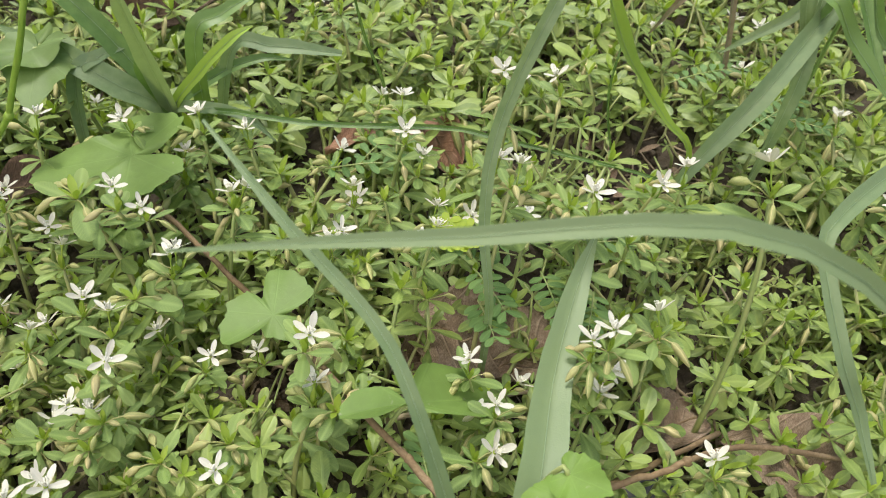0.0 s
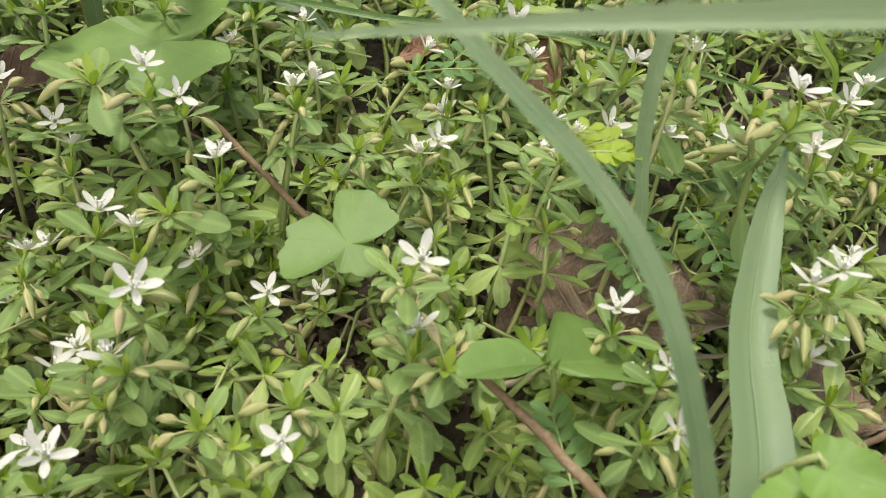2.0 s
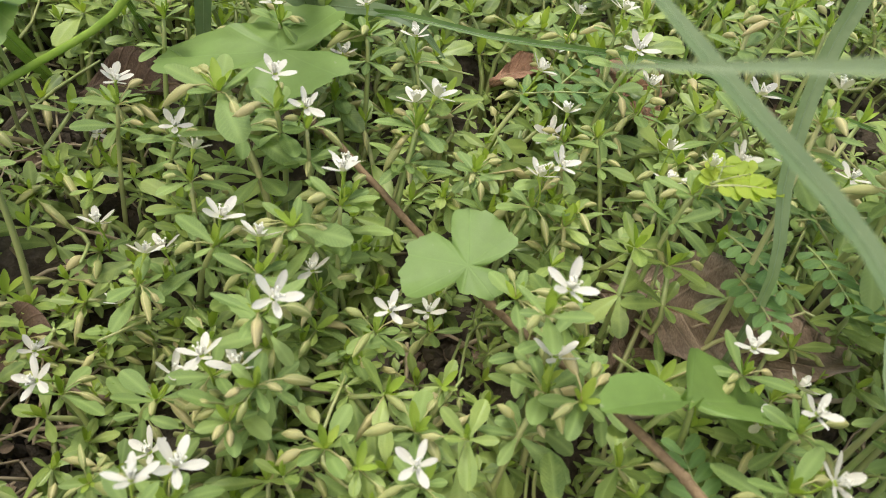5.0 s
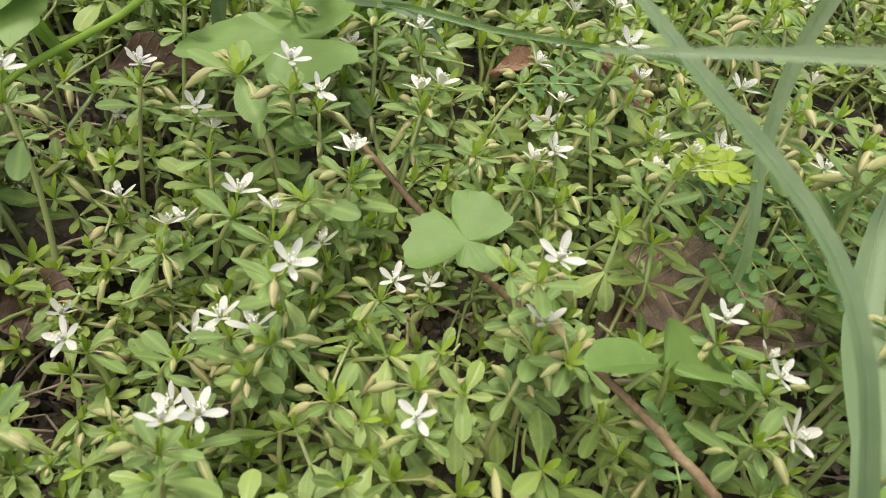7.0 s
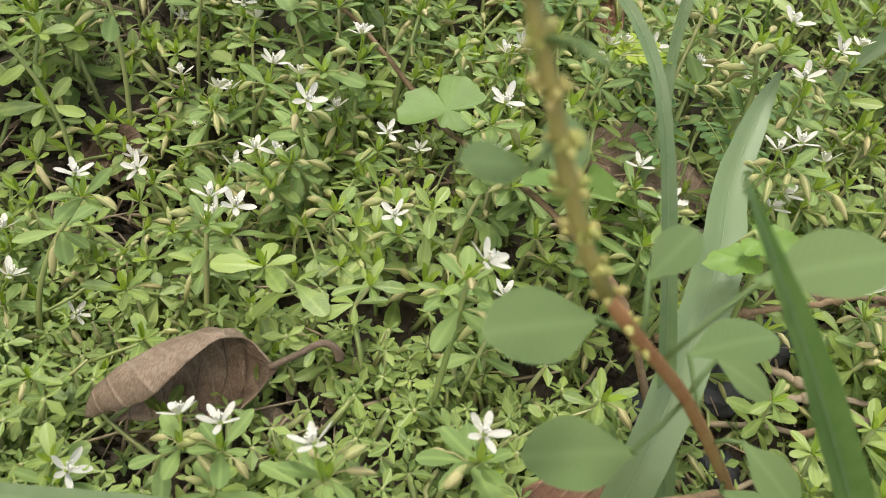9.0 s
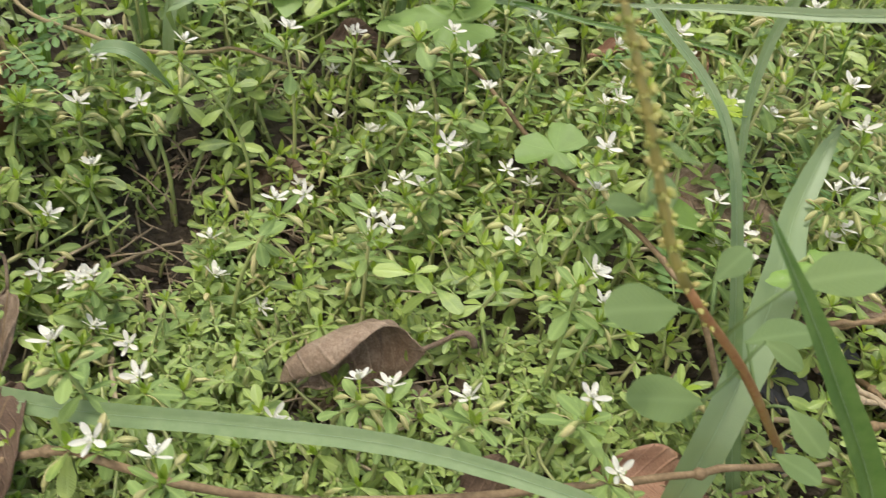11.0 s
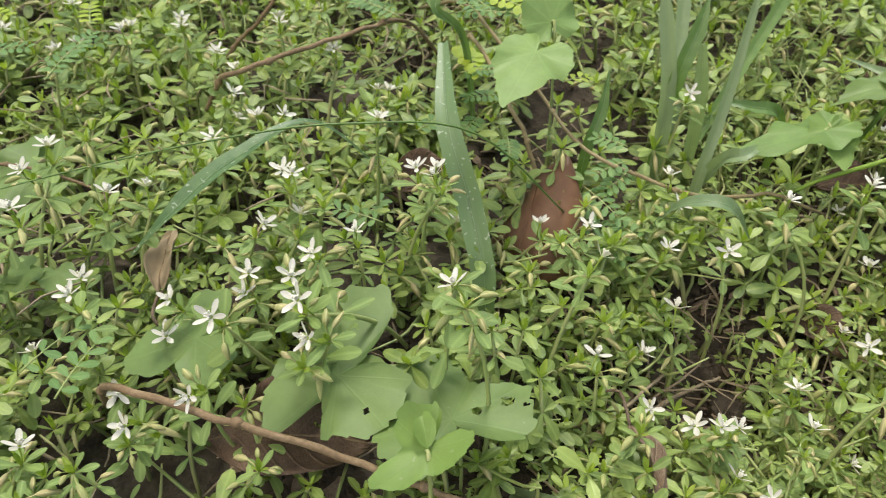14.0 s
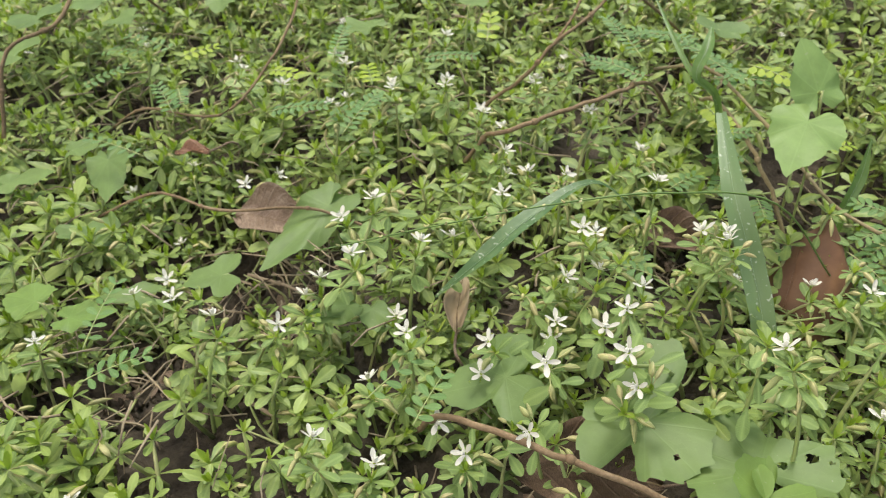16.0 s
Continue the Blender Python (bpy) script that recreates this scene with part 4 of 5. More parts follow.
tuft((0.27, 0.36, 0.0), [((0.21, 0.5, 0.12), (0.24, 0.42, 0.08), 0.009, GRASS_DARK), ((0.3, 0.46, 0.11), (0.28, 0.4, 0.08), 0.009, GRASS), ((0.33, 0.5, 0.1), (0.3, 0.42, 0.08), 0.008, GRASS_DARK)], "tuft of dark green grass at the edge of the mat")
tuft((-0.3, 0.22, 0.0), [((-0.36, 0.36, 0.14), (-0.32, 0.28, 0.09), 0.009, GRASS), ((-0.27, 0.38, 0.13), (-0.29, 0.29, 0.09), 0.008, GRASS_DARK)], "tuft of green grass blades")


tuft((-0.42, 0.175, 0.02), [((-0.427, 0.168, 0.088), (-0.448, 0.162, 0.11), (-0.497, 0.201, 0.135), 0.0045, GRASS_DARK), ((-0.427, 0.168, 0.086), (-0.44, 0.157, 0.108), (-0.442, 0.172, 0.12), (-0.449, 0.192, 0.125), (0.002, 0.002, 0.0025, 0.007, 0.007, 0.0008), GRASS_DARK)], "dark green jointed grass shoot with a young blade")


tuft((-0.209, 0.299, 0.0), [((-0.202, 0.25, 0.07), (-0.191, 0.227, 0.11), (-0.184, 0.212, 0.14), (-0.179, 0.22, 0.155), 0.0032, GRASS_DARK)], "dark green upright grass stalk beside a tuft")
tuft((-0.286, 0.21, 0.0), [((-0.268, 0.172, 0.06), (-0.256, 0.165, 0.075), (-0.25, 0.19, 0.07), 0.008, GRASS)], "pale grass blade bent low over the herbs")
tuft((-0.25, 0.271, 0.0), [((-0.251, 0.233, 0.06), (-0.266, 0.219, 0.07), (-0.283, 0.215, 0.07), 0.008, GRASS_DARK)], "dark grass blade bent low over the herbs")


# ---- broad vine leaves ----
def broad_leaf_shape(kind, size, cup=0.12, seed=0, holes=()):
    """A heart-shaped, lobed or round leaf in its own xy plane, tip along +x, stalk at the origin."""
    r = random.Random(seed)
    rings, sides = (24, 224) if holes else (10, 128)
    pts, uvs, tris = [(0, 0, 0)], [(0, 0)], []
    wob = [r.uniform(0, 6.3) for _ in range(3)]

    def rim(w):
        a = abs(math.atan2(math.sin(w), math.cos(w)))
        if kind == "heart":
            q = np.interp(a, (0, 0.05, 0.16, 0.34, 0.6, 0.9, 1.3, 1.7, 2.1, 2.45, 2.75, 3.14), (1.0, 0.94, 0.82, 0.71, 0.62, 0.56, 0.52, 0.5, 0.46, 0.38, 0.25, 0.08))
        elif kind == "lobed":
            q = np.interp(a, (0, 0.2, 0.42, 0.62, 0.78, 0.95, 1.15, 1.35, 1.6, 1.85, 2.1, 2.4, 2.65, 2.85, 3.0, 3.14), (1.0, 0.99, 0.88, 0.72, 0.57, 0.52, 0.6, 0.76, 0.88, 0.92, 0.86, 0.76, 0.58, 0.36, 0.2, 0.12))
        elif kind == "notched":
            q = np.interp(math.degrees(math.atan2(math.sin(w), math.cos(w))), (-180, -165, -140, -117, -100, -92, -81, -60, -43, -15, 0, 12, 24, 40, 68, 95, 125, 140, 152, 163, 174, 180), (0.8, 0.91, 0.95, 0.93, 0.45, 0.37, 0.7, 0.75, 0.75, 0.95, 1.0, 0.75, 0.35, 0.42, 0.53, 0.57, 0.58, 0.4, 0.14, 0.4, 0.69, 0.8))
        elif kind == "deep_lobed":
            q = np.interp(math.degrees(math.atan2(math.sin(w), math.cos(w))), (-180, -175, -169, -158, -132, -114, -107, -92, -74, -42, -15, 0, 5, 10, 16, 29, 37, 48, 65, 101, 111, 131, 148, 162, 172, 180), (0.5, 0.8, 1.12, 1.34, 1.31, 1.17, 0.78, 0.6, 0.72, 0.85, 0.97, 1.0, 0.9, 0.42, 0.38, 0.53, 0.85, 0.86, 0.83, 1.0, 0.93, 0.83, 0.53, 0.22, 0.28, 0.5))
        elif kind == "ovate":
            q = max(0.06, math.cos(min(a, 1.55)) ** 2.0)
        else:
            q = 0.6 + 0.05 * math.cos(2 * a) - 0.3 * math.exp(-(((a - math.pi) / 0.2) ** 2))
        return q * (1 + (0.02 if kind == "heart" else 0.05) * math.sin(5 * w + wob[0]) + 0.03 * math.sin(11 * w + wob[1]) + 0.03 * ((w * 1.2732) % 1 - 0.5) + 0.05 * ((w * 3.8197 + wob[2]) % 1 - 0.5))

    for i in range(1, rings + 1):
        f = i / rings
        for k in range(sides):
            w = 2 * math.pi * k / sides
            q = rim(w) * f
            vein = min(abs(math.atan2(math.sin(w - c), math.cos(w - c))) for c in (0, 0.7, -0.7, 1.4, -1.4, 2.3, -2.3))
            z = cup * q * q + 0.025 * min(vein, 0.3) * f + 0.04 * math.sin(4 * w + wob[2]) * f * f + 0.03 * math.sin(7 * w + wob[0]) * f**3
            if kind == "ovate":
                z += 0.45 * abs(q * math.sin(w)) - 0.25 * (q * math.cos(w)) ** 2
            pts.append((q * math.cos(w), q * math.sin(w), z))
            uvs.append((q * math.cos(w), q * math.sin(w)))
    for k in range(sides):
        tris.append((0, 1 + k, 1 + (k + 1) % sides))
    for i in range(rings - 1):
        for k in range(sides):
            a, b = 1 + i * sides + k, 1 + i * sides + (k + 1) % sides
            c = [pts[j] for j in (a, b, a + sides)]
            mx, my = sum(p[0] for p in c) / 3, sum(p[1] for p in c) / 3
            if any((mx - hx) ** 2 + (my - hy) ** 2 < hr * hr for hx, hy, hr in holes):
                continue
            tris += [(a, a + sides, b), (b, a + sides, b + sides)]
    return np.array(pts) * size, np.array(tris), np.array(uvs)


def rib_material(name, base):
    """A broad leaf's tissue with pale veins that spread from the stalk."""
    m, nodes, links = node_mat(name)
    info, tex = nodes.new("ShaderNodeObjectInfo"), nodes.new("ShaderNodeTexCoord")
    uv = nodes.new("ShaderNodeSeparateXYZ")
    links.new(tex.outputs["UV"], uv.inputs[0])
    ang = math_node(nodes, links, "ARCTAN2", uv.outputs["Y"], uv.outputs["X"])
    rad = math_node(nodes, links, "SQRT", math_node(nodes, links, "ADD", math_node(nodes, links, "POWER", uv.outputs["X"], 2.0), math_node(nodes, links, "POWER", uv.outputs["Y"], 2.0)))
    near = math_node(nodes, links, "PINGPONG", ang, 0.375)
    line = math_node(nodes, links, "MULTIPLY", near, rad)
    vein = math_node(nodes, links, "MAXIMUM", math_node(nodes, links, "SUBTRACT", 1.0, math_node(nodes, links, "MULTIPLY", line, 60.0)), 0.0)
    cells = nodes.new("ShaderNodeTexVoronoi")
    cells.feature = "DISTANCE_TO_EDGE"
    cells.inputs["Scale"].default_value = 9.0
    links.new(tex.outputs["UV"], cells.inputs["Vector"])
    net = math_node(nodes, links, "LESS_THAN", cells.outputs["Distance"], 0.03)
    vein = math_node(nodes, links, "MAXIMUM", vein, math_node(nodes, links, "MULTIPLY", net, 0.25))
    blot = noise_tex(nodes, links, 60.0, 4.0, 0.6, tex.outputs["Object"])
    col = ramp(nodes, links, blot, [(0.3, tuple(c * 0.82 for c in base)), (0.55, base), (0.8, tuple(min(1, c * 1.18) for c in base))])
    col = mixed(nodes, links, math_node(nodes, links, "MULTIPLY", info.outputs["Random"], 0.25), col, (0.3, 0.4, 0.1))
    spots = ramp(nodes, links, noise_tex(nodes, links, 240.0, 2.0, 0.5, tex.outputs["Object"]), [(0.72, (0, 0, 0)), (0.76, (0.5, 0.5, 0.5))])
    col = mixed(nodes, links, spots, col, (0.34, 0.36, 0.24))
    col = mixed(nodes, links, math_node(nodes, links, "MULTIPLY", vein, 0.16), col, tuple(min(1, c * 1.6 + 0.04) for c in base))
    back = mixed(nodes, links, 1.0, col, (1.0, 1.0, 0.4), "MULTIPLY")
    finish(nodes, links, col, 0.5, math_node(nodes, links, "ADD", blot, math_node(nodes, links, "MULTIPLY", vein, 0.15)), 0.5, 0.0008, 0.28, 0.35, back)
    return m


VINE = rib_material("vine_leaf", (0.17, 0.275, 0.065))
VINE_OLD = rib_material("old_vine_leaf", (0.165, 0.25, 0.075))
HEART = rib_material("heart_leaf", (0.235, 0.355, 0.11))
FRESH_SOFT = rib_material("soft_green_leaf", (0.18, 0.285, 0.065))
FRESH_LEAF = rib_material("fresh_leaf_broad", (0.19, 0.32, 0.055))


def leaf_by(kind, base, tip, wide, label, material, roll=0.0, seed=0, holes=(), cup=0.02, stalk=True):
    """A broad leaf from its stalk's end to its tip, with its breadth scaled."""
    base, tip = Vector(base), Vector(tip)
    d = tip - base
    root = vine_leaf(kind, tuple(base), math.degrees(math.atan2(d.y, d.x)), d.length, label, material, -math.degrees(math.atan2(d.z, math.hypot(d.x, d.y))), roll, seed, holes, cup, stalk)
    root.children[0].matrix_basis = root.children[0].matrix_basis @ Matrix.Diagonal((1, wide, 1, 1))
    return root


def vine_leaf(kind, at, aim, size, label, material=VINE, tilt=0.0, roll=0.0, seed=0, holes=(), cup=0.12, stalk=True):
    """A leaf whose blade starts at a point and aims along a heading in degrees, on a stalk down to the soil."""
    root = new("vine_leaf")
    root.location = at
    tagged(root, label, "leaf", "broad vine leaves")
    m = pose(0, 0, 0, 0, 0, aim) @ pose(0, 0, 0, roll, tilt, 0)
    part("blade", mesh_of("blade", broad_leaf_shape(kind, size, cup, seed, holes), [material]), root, m)
    if stalk:
        gz = ground_z(at[0], at[1]) - at[2]
        r = random.Random(seed)
        dx, dy = -0.012 * math.cos(radians(aim)) + r.uniform(-0.005, 0.005), -0.012 * math.sin(radians(aim)) + r.uniform(-0.005, 0.005)
        part("leaf_stalk", mesh_of("leaf_stalk", tube_shape(smooth_path([(dx, dy, gz - 0.002), (dx * 0.9, dy * 0.9, gz * 0.5), (dx * 0.3, dy * 0.3, -0.0025), (0, 0, -0.0012)], 8), [0.0008] * 9, 6), [STEM]), root)
    return root


LOBED = "dull green lobed vine leaf above the herb mat"
HEART_LABEL = "pale green heart-shaped leaf held above the mat"
LOW_HEART = "green heart-shaped vine leaf low in the mat"
leaf_by("lobed", (-0.137, 0.236, 0.063), (-0.174, 0.224, 0.057), 0.78, LOBED, VINE, 0, 1)
leaf_by("notched", (-0.06, 0.171, 0.053), (-0.0755, 0.1545, 0.052), 1.0, "green lobed vine leaf with deep notches, over a runner", VINE, 0, 2)
YOUNG_LABEL = "green young folded leaf on a brown stalk"
leaf_by("ovate", (-0.003, 0.132, 0.068), (0.026, 0.15, 0.054), 1.1, YOUNG_LABEL, FRESH_SOFT, -12, 3, (), 0.1)
leaf_by("ovate", (-0.004, 0.132, 0.068), (-0.024, 0.123, 0.074), 0.95, YOUNG_LABEL, FRESH_SOFT, 28, 4, (), 0.1)
vine_leaf("heart", (0.042, 0.098, 0.1), -30, 0.014, "bright green young leaf among the herbs", FRESH_LEAF, -20, 10, 5)
vine_leaf("heart", (0.04, 0.094, 0.095), 200, 0.013, "bright green young leaf among the herbs", FRESH_LEAF, 20, 10, 6)
leaf_by("deep_lobed", (-0.358, -0.051, 0.06), (-0.366, -0.0835, 0.056), 1.0, "dull green deeply lobed vine leaf with a small hole", VINE_OLD, 0, 7, ((0.08, 0.6, 0.04),), 0.0)
leaf_by("lobed", (-0.309, -0.043, 0.058), (-0.338, -0.022, 0.052), 1.04, "dull green lobed vine leaf with insect holes", VINE_OLD, 0, 8, ((-0.06, -0.6, 0.07), (-0.02, -0.27, 0.055), (-0.2, -0.75, 0.03)), 0.06)
leaf_by("lobed", (-0.301, -0.073, 0.086), (-0.306, -0.094, 0.081), 0.7, "soft green young leaf beside a lobed leaf", FRESH_SOFT, 0, 9, (), 0.35)
leaf_by("ovate", (-0.301, -0.074, 0.087), (-0.308, -0.066, 0.093), 0.8, "soft green young leaf beside a lobed leaf", FRESH_SOFT, 0, 10)
heart = leaf_by("heart", (-0.368, 0.139, 0.112), (-0.359, 0.086, 0.114), 0.74, HEART_LABEL, HEART, -6, 11, (), -0.06, False)
part("leaf_stalk", mesh_of("leaf_stalk", tube_shape(smooth_path([(0, 0, -0.001), (-0.004, 0.012, -0.006), (-0.012, 0.026, -0.02), (-0.02, 0.035, -0.037)], 8), [0.0008] * 9, 6), [STEM]), heart)
leaf_by("heart", (-0.373, 0.167, 0.115), (-0.393, 0.18, 0.14), 0.95, HEART_LABEL, HEART, 0, 12, (), -0.06)
leaf_by("heart", (-0.226, 0.206, 0.077), (-0.262, 0.163, 0.073), 0.56, "green pointed vine leaf beside a climbing stem", VINE, 8, 13)
leaf_by("heart", (-0.223, 0.21, 0.077), (-0.208, 0.184, 0.07), 0.85, "green pointed vine leaf beside a climbing stem", VINE, -8, 14)
leaf_by("heart", (-0.197, 0.28, 0.078), (-0.23, 0.239, 0.073), 0.55, "green pointed vine leaf below a grass tuft", VINE_OLD, 8, 15)
leaf_by("heart", (-0.193, 0.28, 0.078), (-0.184, 0.246, 0.07), 0.9, "green pointed vine leaf below a grass tuft", VINE_OLD, -8, 25)
leaf_by("heart", (-0.7911, -0.0751, 0.046), (-0.7829, -0.0499, 0.046), 0.72, LOW_HEART, VINE_OLD, 0, 16)
leaf_by("heart", (-0.7916, -0.1241, 0.046), (-0.7774, -0.0949, 0.046), 0.66, LOW_HEART, VINE_OLD, 0, 17)
leaf_by("heart", (-0.755, -0.0699, 0.0484), (-0.717, -0.0951, 0.0416), 0.62, LOW_HEART, VINE_OLD, 10, 18)
leaf_by("lobed", (-0.709, -0.1125, 0.0366), (-0.726, -0.1315, 0.0394), 0.6, LOBED, VINE_OLD, 0, 19)
leaf_by("heart", (-0.6661, -0.1736, 0.0492), (-0.6919, -0.1804, 0.0458), 1.0, "bright green rounded vine leaf low in the mat", FRESH_SOFT, 0, 20)
leaf_by("heart", (-0.6432, -0.1674, 0.0455), (-0.6228, -0.1476, 0.0475), 0.72, LOW_HEART, FRESH_SOFT, 0, 21)
leaf_by("lobed", (-0.6352, -0.1307, 0.037), (-0.6488, -0.1463, 0.041), 0.62, LOBED, VINE_OLD, 0, 22)
leaf_by("lobed", (-0.6004, -0.0957, 0.0467), (-0.6146, -0.1113, 0.0453), 0.95, LOBED, VINE_OLD, 0, 23)
leaf_by("heart", (-0.59, -0.018, 0.052), (-0.585, -0.084, 0.043), 0.48, "long green vine leaf over a dry leaf", VINE_OLD, -8, 24)
leaf_by("heart", (-0.5144, -0.0773, 0.0592), (-0.5206, -0.0957, 0.0558), 1.0, LOW_HEART, VINE_OLD, 0, 26)
leaf_by("heart", (-0.5023, -0.0719, 0.0592), (-0.4907, -0.0801, 0.0558), 1.1, LOW_HEART, VINE_OLD, 0, 27)
leaf_by("lobed", (-0.422, -0.066, 0.058), (-0.442, -0.087, 0.052), 1.0, LOBED, VINE_OLD, 0, 28)
for i, (x, y, s) in enumerate([(-0.96, 0.0, 0.05), (-0.99, -0.03, 0.045), (-0.93, 0.05, 0.05), (-0.86, 0.12, 0.045), (-0.6, 0.3, 0.045), (-0.56, 0.36, 0.05), (-0.48, 0.3, 0.04), (-0.66, 0.22, 0.04), (-0.8, 0.2, 0.045), (-0.71, 0.15, 0.05), (-0.9, -0.05, 0.05), (-0.87, 0.04, 0.04)]):
    vine_leaf("heart" if i % 2 else "lobed", (x, y, 0.07 + 0.006 * (i % 3)), 200 + 37 * i, s * 0.6, "green vine leaf further back in the mat", VINE_OLD, 10, 0, 30 + i)


# ---- stems and twigs ----
def twig(ctrl, r0, r1, material, name, label, seed=0, n=30):
    r = random.Random(seed)
    path = [p + Vector((r.uniform(-1, 1), r.uniform(-1, 1), r.uniform(-1, 1))) * r0 * 0.35 for p in smooth_path(ctrl, n)]
    radii = [(r0 + (r1 - r0) * i / n) * r.uniform(0.92, 1.08) for i in range(n + 1)]
    root = new(name)
    part("stem", mesh_of("stem", tube_shape(path, radii, 7), [material]), root)
    for i in range(4, n - 2, 9):
        d = (path[i + 1] - path[i - 1]).normalized()
        ring = [path[i] + d * r0 * k for k in (-1.5, -0.7, 0.0, 0.7, 1.5)]
        part("joint", mesh_of("joint", tube_shape(ring, [r0 * k for k in (0.9, 1.35, 1.5, 1.3, 0.9)], 8), [material]), root)
    return tagged(root, label, "stem", "creeping stems")


BROWN = "thin brown woody runner lying through the herbs"
twig([(-0.16, 0.25, 0.03), (-0.122, 0.219, 0.052), (-0.087, 0.195, 0.046), (-0.062, 0.181, 0.036), (-0.038, 0.154, 0.048), (-0.019, 0.131, 0.06), (0.001, 0.114, 0.06), (0.02, 0.096, 0.055), (0.05, 0.07, 0.01)], 0.0011, 0.0014, TWIG, "creeping_runner", BROWN, 1)
twig([(-0.22, -0.06, 0.02), (-0.17, -0.044, 0.052), (-0.138, -0.041, 0.055), (-0.09, -0.029, 0.053), (-0.033, -0.002, 0.053), (0.021, 0.027, 0.055), (0.05, 0.045, 0.05), (0.09, 0.07, 0.02)], 0.0015, 0.0013, TWIG, "creeping_runner", BROWN, 2)
twig([(-0.45, -0.1, 0.03), (-0.425, -0.106, 0.068), (-0.377, -0.097, 0.074), (-0.335, -0.08, 0.06), (-0.29, -0.065, 0.045), (-0.24, -0.05, 0.02)], 0.0015, 0.0015, TWIG, "creeping_runner", BROWN, 3)
twig([(-0.5, 0.235, 0.06), (-0.462, 0.218, 0.082), (-0.443, 0.211, 0.082), (-0.42, 0.192, 0.082), (-0.388, 0.174, 0.075), (-0.368, 0.164, 0.066), (-0.342, 0.146, 0.062), (-0.32, 0.137, 0.062), (-0.302, 0.143, 0.056), (-0.277, 0.15, 0.05), (-0.253, 0.168, 0.045), (-0.237, 0.181, 0.045), (-0.21, 0.2, 0.03)], 0.0012, 0.001, PALE_TWIG, "creeping_runner", "thin tan runner passing under a heart-shaped leaf", 4)
twig([(-0.46, 0.23, 0.05), (-0.44, 0.204, 0.068), (-0.404, 0.168, 0.07), (-0.389, 0.16, 0.058), (-0.38, 0.159, 0.048), (-0.366, 0.15, 0.03), (-0.35, 0.14, 0.01)], 0.0014, 0.0014, PALE_TWIG, "creeping_runner", "thicker tan runner going down into the mat", 13)
twig([(-0.27, 0.18, 0.005), (-0.236, 0.194, 0.034), (-0.208, 0.205, 0.057), (-0.18, 0.215, 0.079), (-0.165, 0.221, 0.108), (-0.153, 0.226, 0.142), (-0.15, 0.25, 0.17), (-0.17, 0.32, 0.16), (-0.22, 0.38, 0.02)], 0.0013, 0.0012, FRESH, "climbing_vine", "pale yellow-green climbing vine stem", 5)
twig([(0.05, 0.118, 0.04), (0.085, 0.13, 0.05), (0.12, 0.145, 0.05), (0.2, 0.16, 0.02)], 0.0013, 0.001, TWIG, "creeping_runner", BROWN, 6)
FAR = "brown woody twig lying over the mat"
twig([(-0.84, -0.1, 0.05), (-0.853, -0.07, 0.1), (-0.847, -0.028, 0.11), (-0.887, 0.031, 0.12), (-0.95, 0.12, 0.03)], 0.0016, 0.0013, TWIG, "twig", FAR, 7)
twig([(-0.6, 0.12, 0.02), (-0.573, 0.125, 0.06), (-0.552, 0.126, 0.08), (-0.537, 0.13, 0.1), (-0.532, 0.142, 0.11), (-0.523, 0.166, 0.12), (-0.523, 0.22, 0.12), (-0.51, 0.3, 0.06)], 0.0014, 0.001, TWIG, "twig", FAR, 8)
twig([(-0.532, 0.142, 0.11), (-0.531, 0.16, 0.12), (-0.54, 0.195, 0.125), (-0.55, 0.24, 0.11)], 0.001, 0.0007, TWIG, "twig", FAR, 9)
twig([(-0.73, -0.1, 0.03), (-0.682, -0.078, 0.058), (-0.635, -0.065, 0.058), (-0.592, -0.028, 0.055), (-0.55, 0.0, 0.03)], 0.001, 0.0009, TWIG, "twig", FAR, 10)
twig([(-0.56, 0.08, 0.04), (-0.54, 0.08, 0.07), (-0.525, 0.076, 0.08), (-0.505, 0.109, 0.085), (-0.487, 0.151, 0.085), (-0.486, 0.197, 0.07), (-0.48, 0.23, 0.03)], 0.0016, 0.0013, TWIG, "twig", FAR, 11)
twig([(-0.82, -0.03, 0.03), (-0.776, -0.021, 0.058), (-0.72, 0.003, 0.06), (-0.726, 0.059, 0.075), (-0.75, 0.111, 0.09), (-0.78, 0.15, 0.1), (-0.73, 0.15, 0.1)], 0.0009, 0.0012, TWIG, "twig", FAR, 12)
for i, (x, y, a, l) in enumerate([(0.03, 0.16, 20, 0.09), (-0.24, 0.07, 60, 0.06), (-0.63, -0.08, 30, 0.1), (-0.6, -0.05, 10, 0.08), (-0.19, 0.0, -50, 0.07), (0.09, 0.1, 10, 0.06), (0.1, 0.09, 35, 0.07), (-0.26, 0.03, 75, 0.08), (-0.5, -0.13, 5, 0.09)]):
    d = Vector((math.cos(radians(a)), math.sin(radians(a)), 0)) * l
    p = Vector((x, y, ground_z(x, y) + 0.012))
    twig([p - d / 2, p + Vector((0, 0, 0.004)), p + d / 2], 0.0012, 0.0008, STRAW, "straw", "dry pale brown stalk on the soil", 40 + i, 12)


for i, (a, b) in enumerate([((0.081, 0.117, 0.026), (0.112, 0.1, 0.034)), ((0.08, 0.103, 0.026), (0.118, 0.11, 0.034)), ((0.088, 0.089, 0.028), (0.12, 0.106, 0.032)), ((0.036, 0.107, 0.034), (0.115, 0.158, 0.034)), ((0.095, 0.12, 0.026), (0.108, 0.099, 0.034))]):
    p, q = Vector(a), Vector(b)
    twig([p, (p + q) / 2 + Vector((0, 0, 0.002)), q], 0.0016, 0.001, STRAW if i < 2 else TWIG, "straw", "dry pale brown stick over dark stones", 60 + i, 12)


